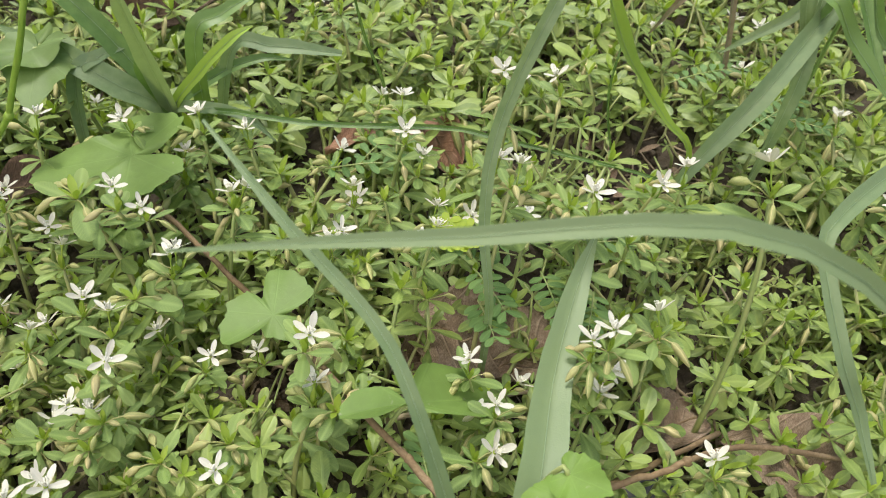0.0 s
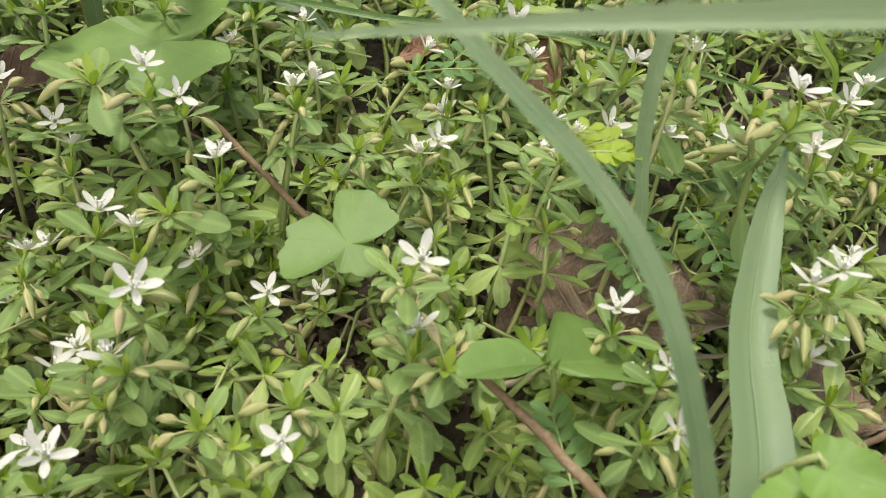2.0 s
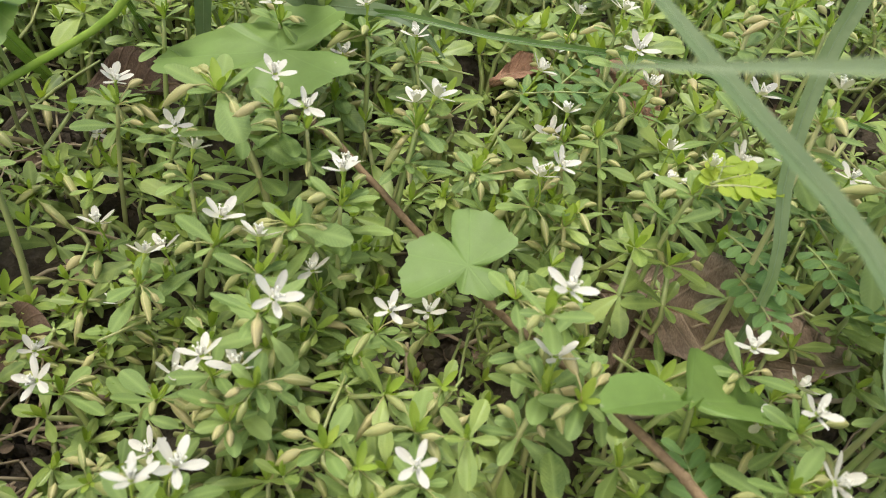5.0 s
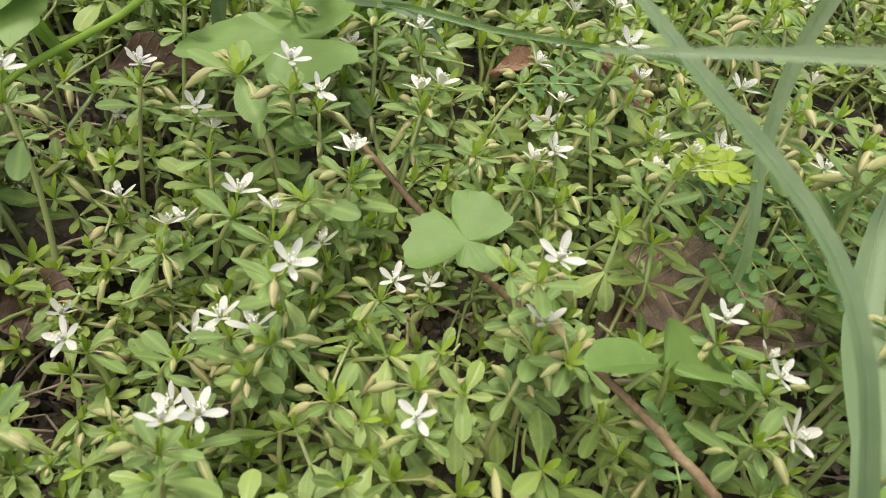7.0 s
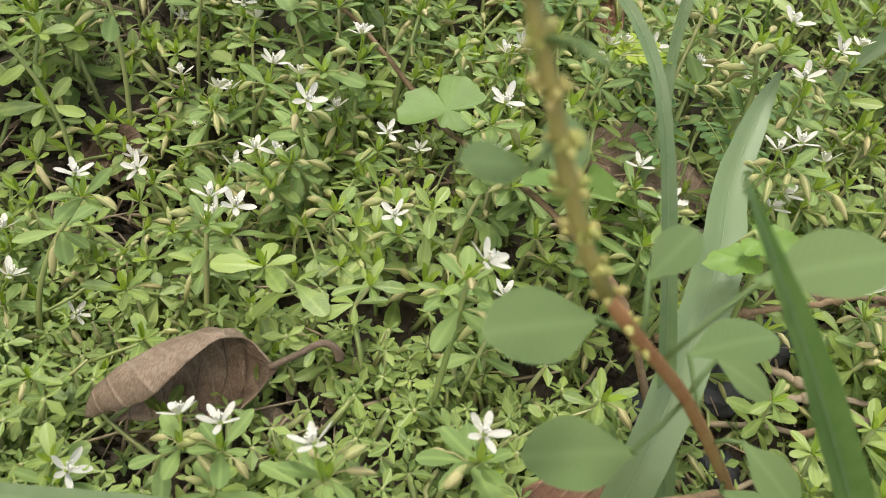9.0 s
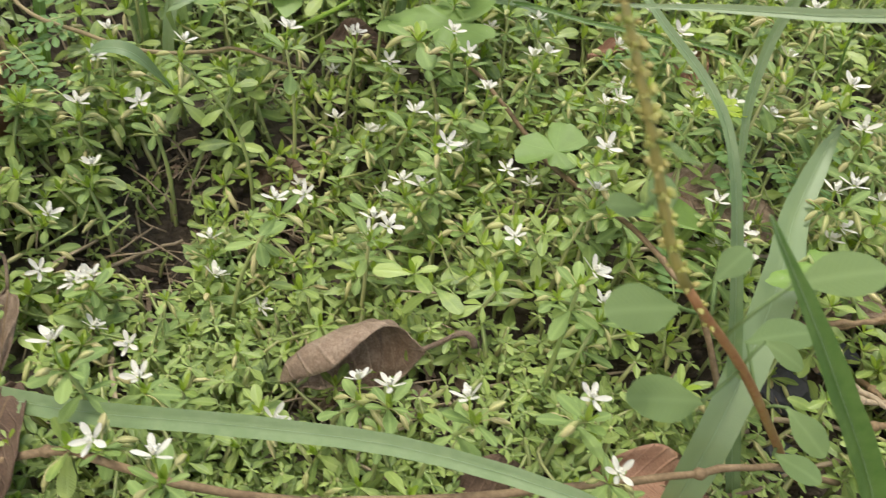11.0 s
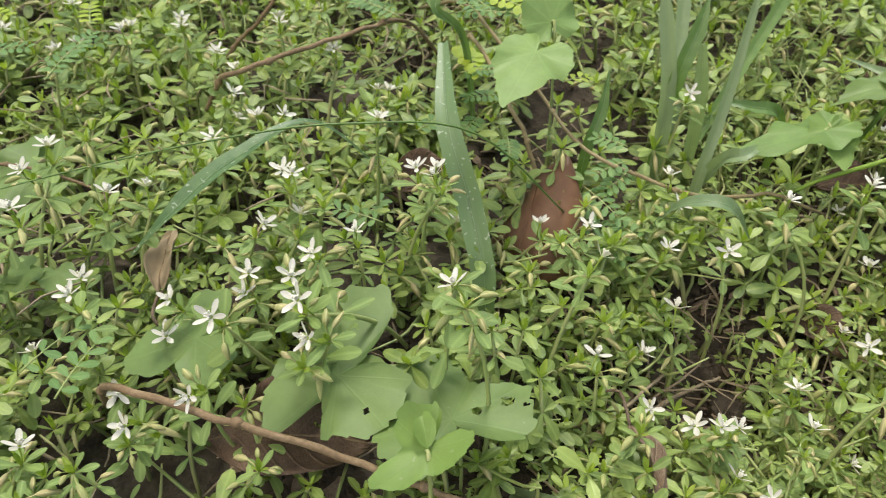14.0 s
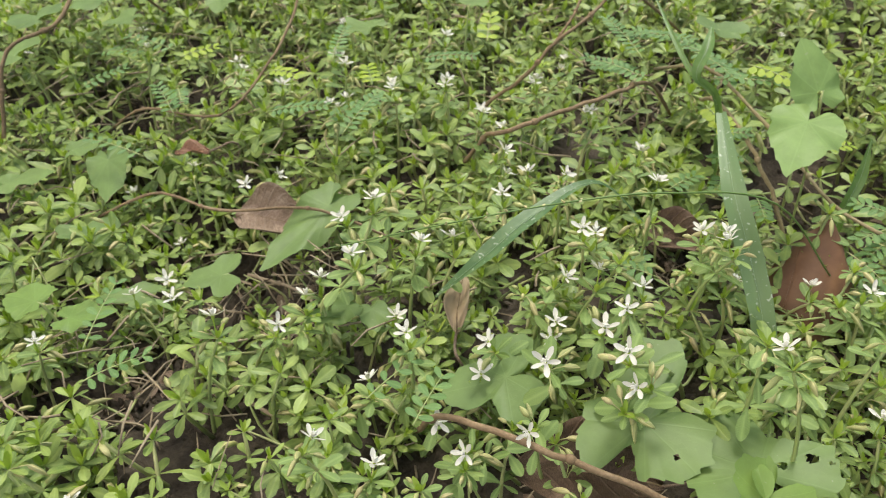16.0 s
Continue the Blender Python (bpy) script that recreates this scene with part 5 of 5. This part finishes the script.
# ---- dry leaves ----
def dry_leaf(at, aim, length, width, curl, label, material=DRY, tilt=0.0, roll=0.0, seed=0, stem=True, arch=0.15, blunt=0.75):
    r = random.Random(seed)
    nu, nv = 22, 14
    pts, uvs, tris = [], [], []
    for i in range(nu + 1):
        u = i / nu
        half = 0.5 * width * max(0.03, math.sin(math.pi * min(0.985, 0.03 + u * 0.96)) ** blunt)
        for j in range(nv + 1):
            v = 2 * j / nv - 1
            a = v * curl * (0.7 + 0.5 * math.sin(2.2 * u + r.random() * 0.05))
            rad = half / max(0.2, curl)
            y, z = (rad * math.sin(a), rad * (1 - math.cos(a))) if curl > 0.2 else (half * v, 0.0)
            z += arch * length * math.sin(math.pi * u) - 0.0012 * (1 - abs(v)) + 0.0015 * math.sin(9 * u + 4 * v) + 0.0012 * noise.noise((u * 7, v * 4, seed))
            pts.append((length * (u - 0.5), y, z))
            uvs.append((u, v * 0.4))
    w = nv + 1
    for i in range(nu):
        for j in range(nv):
            a = i * w + j
            tris += [(a, a + w, a + 1), (a + 1, a + w, a + w + 1)]
    at = (at[0], at[1], max(at[2], ground_z(at[0], at[1]) + 0.008))
    root = new("dry_leaf")
    root.matrix_basis = pose(*at, 0, 0, aim) @ pose(0, 0, 0, roll, tilt, 0)
    tagged(root, label, "dry leaf", "fallen dry leaves")
    blade = part("blade", mesh_of("blade", (np.array(pts), np.array(tris), np.array(uvs)), [material]), root)
    mod = blade.modifiers.new("thickness", "SOLIDIFY")
    mod.thickness = 0.0003
    ribs = [tube_shape([(length * (u - 0.5), 0, arch * length * math.sin(math.pi * u) - 0.0014 + 0.0015 * math.sin(9 * u)) for u in [k / 14 for k in range(15)]], [0.0006 - 0.0003 * k / 14 for k in range(15)][::-1], 5)]
    part("midrib", mesh_of("midrib", joined(ribs), [TWIG]), root)
    if stem:
        e = length * 0.5
        part("leaf_stalk", mesh_of("leaf_stalk", tube_shape(smooth_path([(e * 0.98, 0, 0), (e + 0.008, 0.001, 0.003), (e + 0.015, 0.003, 0.005), (e + 0.019, 0.006, 0.0)], 8), [0.0008] * 9, 6), [DRY]), root)
    return root


HOOD = [(-0.126, 0.0265, 0.0225, 0.0075, 78, 335), (-0.118, 0.031, 0.028, 0.011, 72, 335), (-0.106, 0.037, 0.0325, 0.0142, 62, 322), (-0.095, 0.04, 0.0352, 0.015, 56, 262), (-0.0865, 0.0415, 0.0385, 0.0098, 60, 214), (-0.079, 0.0432, 0.0462, 0.0008, 65, 215)]


def build_hood_leaf():
    """A dry leaf curled into a hood: sections along its midrib, each an open arc."""
    sec = list(zip(smooth_path([s[:3] for s in HOOD], 40), smooth_path([s[3:] for s in HOOD], 40)))
    pts, uvs, tris, nv = [], [], [], 24
    for i, (c, (r, a0, a1)) in enumerate(sec):
        for j in range(nv + 1):
            v = j / nv
            w = radians(a0 + (a1 - a0) * v)
            q = max(r, 0.0006) * (1 + 0.09 * noise.noise((i * 0.13, v * 5, 4.0)) + 0.03 * math.sin(i * 0.9 + 5 * v))
            pts.append((c.x + 0.0015 * math.sin(w), c.y - q * math.cos(w), c.z - q * math.sin(w) + 0.0006 * noise.noise((i * 0.5, v * 9, 1.0))))
            uvs.append((i / 40, v - 0.5))
        if i:
            for j in range(nv):
                k = (i - 1) * (nv + 1) + j
                tris += [(k, k + nv + 1, k + 1), (k + 1, k + nv + 1, k + nv + 2)]
    root = new("dry_leaf")
    tagged(root, "curled brown dry leaf like a hood on the mat", "dry leaf", "fallen dry leaves")
    blade = part("blade", mesh_of("blade", (np.array(pts), np.array(tris), np.array(uvs)), [DRY]), root)
    mod = blade.modifiers.new("thickness", "SOLIDIFY")
    mod.thickness = 0.0004
    mid = [Vector(pts[i * (nv + 1) + 15]) + Vector((0, -0.0002, 0)) for i in range(0, 41, 2)]
    part("midrib", mesh_of("midrib", tube_shape(mid, [0.0003 + 0.0004 * i / 20 for i in range(21)], 6), [DRY]), root)
    for i in (8, 14, 20, 26, 32):
        path = [Vector(pts[(i + k // 3) * (nv + 1) + 14 - k]) + Vector((0, -0.0002, 0.0001)) for k in range(0, 13, 2)]
        part("vein", mesh_of("vein", tube_shape(path, [0.00032, 0.0003, 0.00028, 0.00025, 0.0002, 0.00016, 0.0001], 5), [DRY]), root)
    stalk = smooth_path([(-0.0795, 0.0432, 0.0455), (-0.073, 0.0475, 0.0495), (-0.067, 0.05, 0.0555), (-0.0625, 0.0502, 0.0555), (-0.0605, 0.0495, 0.0515)], 14)
    part("leaf_stalk", mesh_of("leaf_stalk", tube_shape(stalk, [0.001 + 0.0005 * (i / 14) ** 2 for i in range(15)], 7), [DRY]), root)


build_hood_leaf()
dry_leaf((0.012, 0.187, 0.03), -12, 0.056, 0.04, 0.45, "flat grey-brown dry leaf on the soil", DRY, 5, 5, 2)
dry_leaf((0.045, 0.183, 0.028), 25, 0.05, 0.034, 0.6, "grey-brown dry leaf on the soil", DRY, -5, -10, 3)
dry_leaf((-0.006, 0.178, 0.03), 70, 0.03, 0.02, 0.9, "grey-brown dry leaf on the soil", DRY, -5, 30, 4)
dry_leaf((-0.01, 0.31, 0.03), -60, 0.05, 0.025, 0.6, "reddish dry leaf under the herbs", DRY_RED, 0, 15, 5)
dry_leaf((-0.05, 0.3, 0.03), 20, 0.035, 0.02, 0.6, "reddish dry leaf under the herbs", DRY_RED, 0, -15, 6)
dry_leaf((0.15, 0.155, 0.02), -20, 0.06, 0.035, 0.5, "grey-brown dry leaf on the soil", DRY, 0, 10, 7)
dry_leaf((0.1, 0.165, 0.018), 30, 0.04, 0.03, 0.8, "grey-brown dry leaf on the soil", DRY, 0, -10, 8)


def build_standing_leaf():
    """A smooth dead leaf that stands bent round like a half pipe, closed at the top."""
    nu, nv, pts, uvs, tris = 18, 22, [], [], []
    for i in range(nu + 1):
        u = i / nu
        wide = 0.027 * (0.78 + 0.22 * math.sin(math.pi * min(1, u * 1.3))) * max(0.12, 1 - 0.62 * max(0.0, (u - 0.4) / 0.6) ** 2.5)
        for j in range(nv + 1):
            v = 2 * j / nv - 1
            a = v * 1.75
            bump = 0.0014 * noise.noise((u * 4, v * 3, 2.0)) + 0.0006 * math.sin(7 * v + 3 * u)
            pts.append(((wide + bump) * math.sin(a), -(wide * 0.8 + bump) * math.cos(a) + 0.034 * u * u * u, (0.05 + 0.014 * v) * u - 0.007 * v * v))
            uvs.append((u, v * 0.5))
    for i in range(nu):
        for j in range(nv):
            k = i * (nv + 1) + j
            tris += [(k, k + 1, k + nv + 1), (k + 1, k + nv + 2, k + nv + 1)]
    root = new("dry_leaf")
    root.matrix_basis = pose(-0.333, 0.092, 0.012, 0, 0, 24)
    tagged(root, "smooth dark brown curled dry leaf standing in the mat", "dry leaf", "fallen dry leaves")
    blade = part("blade", mesh_of("blade", (np.array(pts), np.array(tris), np.array(uvs)), [DRY_SMOOTH]), root)
    mod = blade.modifiers.new("thickness", "SOLIDIFY")
    mod.thickness = 0.0004
    mid = [Vector(pts[i * (nv + 1) + nv // 2 - 3]) + Vector((0, -0.0001, 0)) for i in range(nu)]
    part("midrib", mesh_of("midrib", tube_shape(mid, [0.0005] * nu, 6), [DRY_SMOOTH]), root)


build_standing_leaf()
dry_leaf((-0.415, 0.1, 0.03), 20, 0.05, 0.03, 0.9, "dark brown dry leaf under the herbs", DRY_DARK, 0, 20, 10)
dry_leaf((-0.372, -0.072, 0.028), 30, 0.07, 0.042, 0.7, "dark brown dry leaf under a lobed leaf", DRY_DARK, 0, 10, 11)
dry_leaf((-0.63, -0.035, 0.03), 20, 0.055, 0.04, 1.1, "pale brown rolled dry leaf on the soil", DRY, 0, 20, 12)
dry_leaf((-0.474, -0.034, 0.05), -60, 0.036, 0.013, 0.6, "yellowish tan dry leaf scrap in the mat", DRY_PALE, 15, 10, 13)
dry_leaf((-0.196, -0.045, 0.035), -70, 0.045, 0.028, 0.7, "dark brown dry leaf at the mat's edge", DRY_DARK, 20, 10, 14)
dry_leaf((0.018, 0.037, 0.022), 15, 0.05, 0.024, 0.6, "orange-brown dry leaf under a runner", DRY_RED, 0, 10, 15)
dry_leaf((-0.238, 0.0, 0.022), 128, 0.045, 0.009, 0.9, "rolled pale brown dry leaf scrap", DRY, 5, 20, 21)
dry_leaf((-0.035, 0.01, 0.018), 30, 0.045, 0.026, 0.7, "dark brown dry leaf under the herbs", DRY_DARK, 0, 5, 16)
dry_leaf((-0.19, 0.14, -0.002), -20, 0.04, 0.024, 0.7, "dark brown dry leaf in a hollow", DRY_DARK, 0, 10, 17)
dry_leaf((-0.2, 0.25, 0.018), 30, 0.04, 0.024, 0.7, "dark brown dry leaf in a hollow", DRY_DARK, 0, 10, 18)
dry_leaf((-0.19, 0.374, 0.035), 20, 0.055, 0.036, 1.0, "dark brown dry leaf in the grass", DRY_DARK, -10, 30, 20)
dry_leaf((-0.712, -0.03, 0.05), 40, 0.024, 0.011, 0.7, "reddish dry leaf in the mat", DRY_RED, 0, 10, 19)


# ---- stones and clods ----
def lump(name, at, size, material, label, category, seed):
    bm = bmesh.new()
    bmesh.ops.create_icosphere(bm, subdivisions=3, radius=1.0)
    for v in bm.verts:
        n = v.co.normalized()
        k = 1 + 0.3 * noise.noise(n * 1.6 + Vector((seed, 0, 0))) + 0.1 * noise.noise(n * 5 + Vector((0, seed, 0)))
        v.co = Vector((n.x * size[0], n.y * size[1], n.z * size[2])) * k
    me = bpy.data.meshes.new(name)
    bm.to_mesh(me)
    bm.free()
    me.materials.append(material)
    ob = new(name, me)
    ob.matrix_basis = pose(*at, 0, 0, seed * 77)
    tagged(ob, label, category, "lumps on the soil")


for i, (x, y, s) in enumerate([(0.07, 0.115, 0.014), (0.045, 0.095, 0.01), (0.09, 0.14, 0.012), (0.075, 0.085, 0.009)]):
    lump("stone", (x, y, ground_z(x, y) + s * 0.4), (s, s * 0.8, s * 0.55), STONE, "dark grey angular stone on the soil", "stone", i + 1)
for i, (x, y, s) in enumerate([(-0.215, 0.085, 0.012), (-0.24, 0.05, 0.01), (-0.2, 0.06, 0.008), (-0.62, -0.075, 0.014), (-0.6, -0.09, 0.01), (-0.66, -0.1, 0.012), (-0.24, 0.24, 0.016), (-0.25, 0.15, 0.012), (-0.17, 0.11, 0.009), (0.11, 0.3, 0.012), (-0.55, -0.2, 0.012)]):
    lump("soil_clod", (x, y, ground_z(x, y) + s * 0.3), (s, s * 0.85, s * 0.6), SOIL, "crumbly grey-brown clod of soil", "soil clod", i + 11)


# ---- feathery pinnate leaves ----
LEAFLET = {}
for key, mt in (("green", PINNA), ("yellow", PINNA_YELLOW)):
    LEAFLET[key] = mesh_of("leaflet", leaf_shape(0.24 if key == "green" else 0.31, 0.1, 0.15, 0.55, 5), [mt])


def pinnate(at, aim, length, pairs, key="green", rise=20.0, roll=0.0, wide=0.008):
    root = new("feathery_leaf")
    root.matrix_basis = pose(*at, 0, 0, aim) @ pose(0, 0, 0, roll, -rise, 0)
    tagged(root, "yellow-green feathery leaf of paired leaflets" if key == "yellow" else "green feathery leaf of small paired leaflets", "leaf", "feathery leaves")
    bow = [(length * k / 8, 0, -0.18 * length * (k / 8) ** 2) for k in range(9)]
    part("leaf_rib", mesh_of("leaf_rib", tube_shape(bow, [0.00045 - 0.00025 * k / 8 for k in range(9)], 5), [STEM]), root)
    for k in range(pairs):
        f = 0.16 + 0.84 * k / max(1, pairs - 1)
        for s in (-1, 1):
            m = pose(length * f, 0, -0.18 * length * f * f, 0, 0, s * (78 - 30 * f)) @ pose(0, 0, 0, s * 12, rng.uniform(-5, 12), 0) @ Matrix.Scale(wide * (1 - 0.35 * abs(f - 0.5)) * rng.uniform(0.9, 1.05), 4)
            part("leaflet", LEAFLET[key], root, m)
    return root


for args in [((0.013, 0.2, 0.062), -60, 0.026, 7), ((0.016, 0.186, 0.06), -70, 0.02, 6), ((0.04, 0.205, 0.06), -75, 0.026, 6), ((0.062, 0.2, 0.058), -100, 0.024, 6), ((0.03, 0.212, 0.06), 190, 0.022, 5), ((0.105, 0.35, 0.06), 20, 0.04, 8), ((0.14, 0.315, 0.06), 40, 0.04, 8), ((0.15, 0.34, 0.055), -20, 0.035, 8),
             ((-0.06, 0.25, 0.056), 10, 0.035, 6), ((-0.045, 0.262, 0.05), 60, 0.03, 6), ((0.045, 0.228, 0.05), 10, 0.03, 5), ((0.008, 0.108, 0.05), 110, 0.02, 6)]:
    pinnate(*args)
for args in [((-0.336, 0.118, 0.05), -141, 0.02, 4, "green", 8), ((-0.315, 0.156, 0.062), -176, 0.017, 5, "green", 10), ((-0.311, 0.146, 0.06), -120, 0.02, 5, "green", 8), ((-0.308, 0.146, 0.055), -105, 0.019, 5, "green", 5), ((-0.331, 0.114, 0.052), -20, 0.02, 5, "green", 5), ((-0.325, 0.123, 0.052), -24, 0.027, 6, "green", 5), ((-0.317, 0.101, 0.046), 23, 0.016, 4, "green", 5), ((-0.308, 0.097, 0.046), -18, 0.02, 5, "green", 5), ((-0.285, 0.107, 0.046), 160, 0.016, 4, "green", 5), ((-0.407, 0.18, 0.05), -124, 0.022, 6), ((-0.41, 0.159, 0.045), -82, 0.021, 6), ((-0.425, 0.161, 0.07), 27, 0.02, 6), ((-0.43, 0.121, 0.05), 65, 0.018, 5), ((-0.422, 0.049, 0.04), 72, 0.016, 5), ((-0.535, 0.195, 0.07), 2, 0.032, 9), ((-0.395, 0.035, 0.06), 200, 0.026, 6), ((-0.46, -0.12, 0.068), 80, 0.026, 4), ((-0.72, -0.06, 0.06), 200, 0.04, 6),
             ((-0.6, -0.18, 0.06), 120, 0.04, 6), ((-0.64, 0.03, 0.07), 60, 0.04, 8), ((-0.55, 0.26, 0.1), 10, 0.06, 10), ((-0.44, 0.17, 0.1), 10, 0.05, 10), ((-0.46, 0.2, 0.1), -40, 0.05, 10), ((-0.42, 0.2, 0.09), 170, 0.05, 10), ((-0.385, 0.15, 0.045), -60, 0.024, 6)]:
    pinnate(*args)
for args in [((-0.86, 0.0, 0.07), 10, 0.04, 6), ((-0.83, -0.04, 0.065), 70, 0.035, 7), ((-0.8, 0.03, 0.075), 200, 0.04, 6), ((-0.76, 0.0, 0.07), -30, 0.035, 7), ((-0.9, 0.05, 0.08), 120, 0.04, 6), ((-0.74, -0.02, 0.065), 160, 0.035, 7), ((-0.66, 0.0, 0.085), 30, 0.04, 9), ((-0.6, 0.01, 0.085), 100, 0.04, 9), ((-0.521, 0.217, 0.09), 0, 0.05, 11), ((-0.46, 0.226, 0.09), 200, 0.05, 11), ((-0.572, -0.195, 0.07), 60, 0.03, 6), ((-0.428, -0.124, 0.08), 100, 0.024, 5), ((0.3, 0.33, 0.06), 60, 0.04, 8), ((-0.49, 0.19, 0.09), 150, 0.05, 11), ((-0.475, 0.175, 0.085), 190, 0.045, 11), ((-0.63, 0.12, 0.08), 20, 0.04, 9), ((-0.68, 0.08, 0.08), 120, 0.04, 9), ((-0.19, 0.3, 0.06), 200, 0.03, 6)]:
    pinnate(*args)
for args in [((-0.003, 0.188, 0.088), 30, 0.013, 7, "yellow", 14, 10, 0.0062), ((-0.003, 0.187, 0.088), 4, 0.014, 7, "yellow", 22, -10, 0.0064), ((-0.002, 0.186, 0.087), 75, 0.011, 6, "yellow", 25, 0, 0.0056), ((-0.42, 0.185, 0.11), -10, 0.03, 6, "yellow", 10, 0, 0.009), ((-0.357, 0.154, 0.09), 53, 0.014, 4, "yellow", 10, 0, 0.006), ((-0.44, 0.184, 0.075), -38, 0.032, 8, "yellow", 5, 0, 0.009), ((-0.62, 0.06, 0.09), 140, 0.025, 5, "yellow", 10, 0, 0.008), ((-0.78, 0.02, 0.08), 60, 0.025, 5, "yellow", 15, 0, 0.008), ((-0.7, 0.04, 0.085), 10, 0.022, 5, "yellow", 15, 0, 0.008), ((-0.57, 0.12, 0.11), 120, 0.022, 4, "yellow", 30, 0, 0.009)]:
    pinnate(*args)


# ---- the tall red-stemmed weed ----
WEED = leafy("weed_leaf", (0.125, 0.2, 0.058), (0.16, 0.24, 0.07), (0.195, 0.275, 0.088), rough=0.55, veins=0.2)
SPIKE = leafy("green_spike", (0.33, 0.37, 0.08), (0.42, 0.43, 0.1), (0.46, 0.38, 0.13), through_light=0.2)
WEED_LEAVES = [((-0.01, 0.014, 0.147), (-0.036, -0.006, 0.157)), ((0.004, 0.003, 0.127), (-0.03, -0.013, 0.138)), ((-0.029, -0.006, 0.19), (-0.037, -0.012, 0.195)), ((-0.025, -0.008, 0.206), (-0.028, -0.017, 0.214)), ((0.014, 0.034, 0.122), (0.036, 0.046, 0.128)), ((-0.006, 0.016, 0.158), (0.001, 0.026, 0.165)),
               ((-0.023, 0.01, 0.175), (-0.027, 0.02, 0.183)), ((0.014, 0.022, 0.138), (0.028, 0.018, 0.136)), ((0.03, 0.022, 0.115), (0.045, 0.01, 0.113)), ((0.04, 0.03, 0.08), (0.056, 0.022, 0.087)), ((0.012, 0.022, 0.16), (0.035, 0.03, 0.172))]


def build_weed():
    root = new("red_stemmed_weed")
    tagged(root, "tall red-stemmed weed with oval leaves and a green spike", "weed")
    line = [(0.0846, 0.0814, ground_z(0.0846, 0.0814) - 0.003), (0.0595, 0.0534, 0.0432), (0.0368, 0.0304, 0.0886), (0.0109, 0.0146, 0.1323), (-0.016, 0.0016, 0.1698), (-0.0329, -0.0024, 0.2049), (-0.0448, 0.0004, 0.2262)]
    path = smooth_path(line, 34)
    part("stem", mesh_of("stem", tube_shape(path[:23], [0.0017 - 0.0006 * i / 22 for i in range(23)], 8), [RED_STEM]), root, None, "reddish stem")
    part("spike_axis", mesh_of("spike_axis", tube_shape(path[22:], [0.0012 - 0.0005 * i / 12 for i in range(13)], 7), [SPIKE]), root)
    r = random.Random(77)
    florets = []
    for i in range(20, 35):
        for k in range(11 if i > 22 else 4):
            a = r.uniform(0, 6.3)
            d = Vector((math.cos(a), math.sin(a), r.uniform(-0.2, 0.6))).normalized()
            m = Matrix.Translation(path[i] + d * 0.001) @ d.to_track_quat("X", "Z").to_matrix().to_4x4() @ Matrix.Scale(r.uniform(0.0013, 0.0021), 4)
            florets.append(moved(bud_shape(4, 6, 0.4), m))
    part("flower_spike", mesh_of("flower_spike", joined(florets), [SPIKE]), root, None, "green and yellowish knobbly spike")
    mesh = mesh_of("leaf", leaf_shape(0.3, 0.15, 0.1, 0.56, 10, 0.03), [WEED])
    for near, end in WEED_LEAVES:
        p, e = min(path, key=lambda q: (q - Vector(near)).length), Vector(end)
        a = p + (Vector(near) - p) * 0.9
        d = e - a
        yaw, rise = math.degrees(math.atan2(d.y, d.x)), math.degrees(math.atan2(d.z, math.hypot(d.x, d.y)))
        part("leaf", mesh, root, pose(*a, 0, 0, yaw) @ pose(0, 0, 0, r.uniform(-15, 15), -rise, 0) @ Matrix.Scale(min(d.length * 0.8, 0.0215), 4), "soft green oval leaf")
        part("leaf_stalk", mesh_of("leaf_stalk", tube_shape([p, (p + a) / 2 + Vector((0, 0, 0.0008)), a + d * 0.03], [0.0005] * 3, 5), [WEED]), root)


build_weed()


# ---- grass seed head ----
def build_seed_head():
    root = new("grass_seed_head")
    tagged(root, "thin grass stalk with a row of small pale spikelets", "grass")
    path = smooth_path([(-0.325, 0.1, 0.05), (-0.352, 0.047, 0.122), (-0.388, 0.006, 0.138), (-0.42, -0.027, 0.139), (-0.456, -0.063, 0.134), (-0.5, -0.1, 0.122)], 30)
    part("stalk", mesh_of("stalk", tube_shape(path, [0.00055 - 0.0002 * i / 30 for i in range(31)], 5), [GRASS_DARK]), root)
    r = random.Random(8)
    grains = []
    for i in range(17, 31):
        for k in range(2):
            d = Vector((r.uniform(-1, 0.2), r.uniform(-0.6, 0.6), r.uniform(-0.4, 1))).normalized()
            grains.append(moved(bud_shape(4, 5, 0.3), Matrix.Translation(path[i]) @ d.to_track_quat("X", "Z").to_matrix().to_4x4() @ Matrix.Scale(0.0021, 4)))
    part("seed_spike", mesh_of("seed_spike", joined(grains), [BUD]), root, None, "pale green spikelets")


build_seed_head()
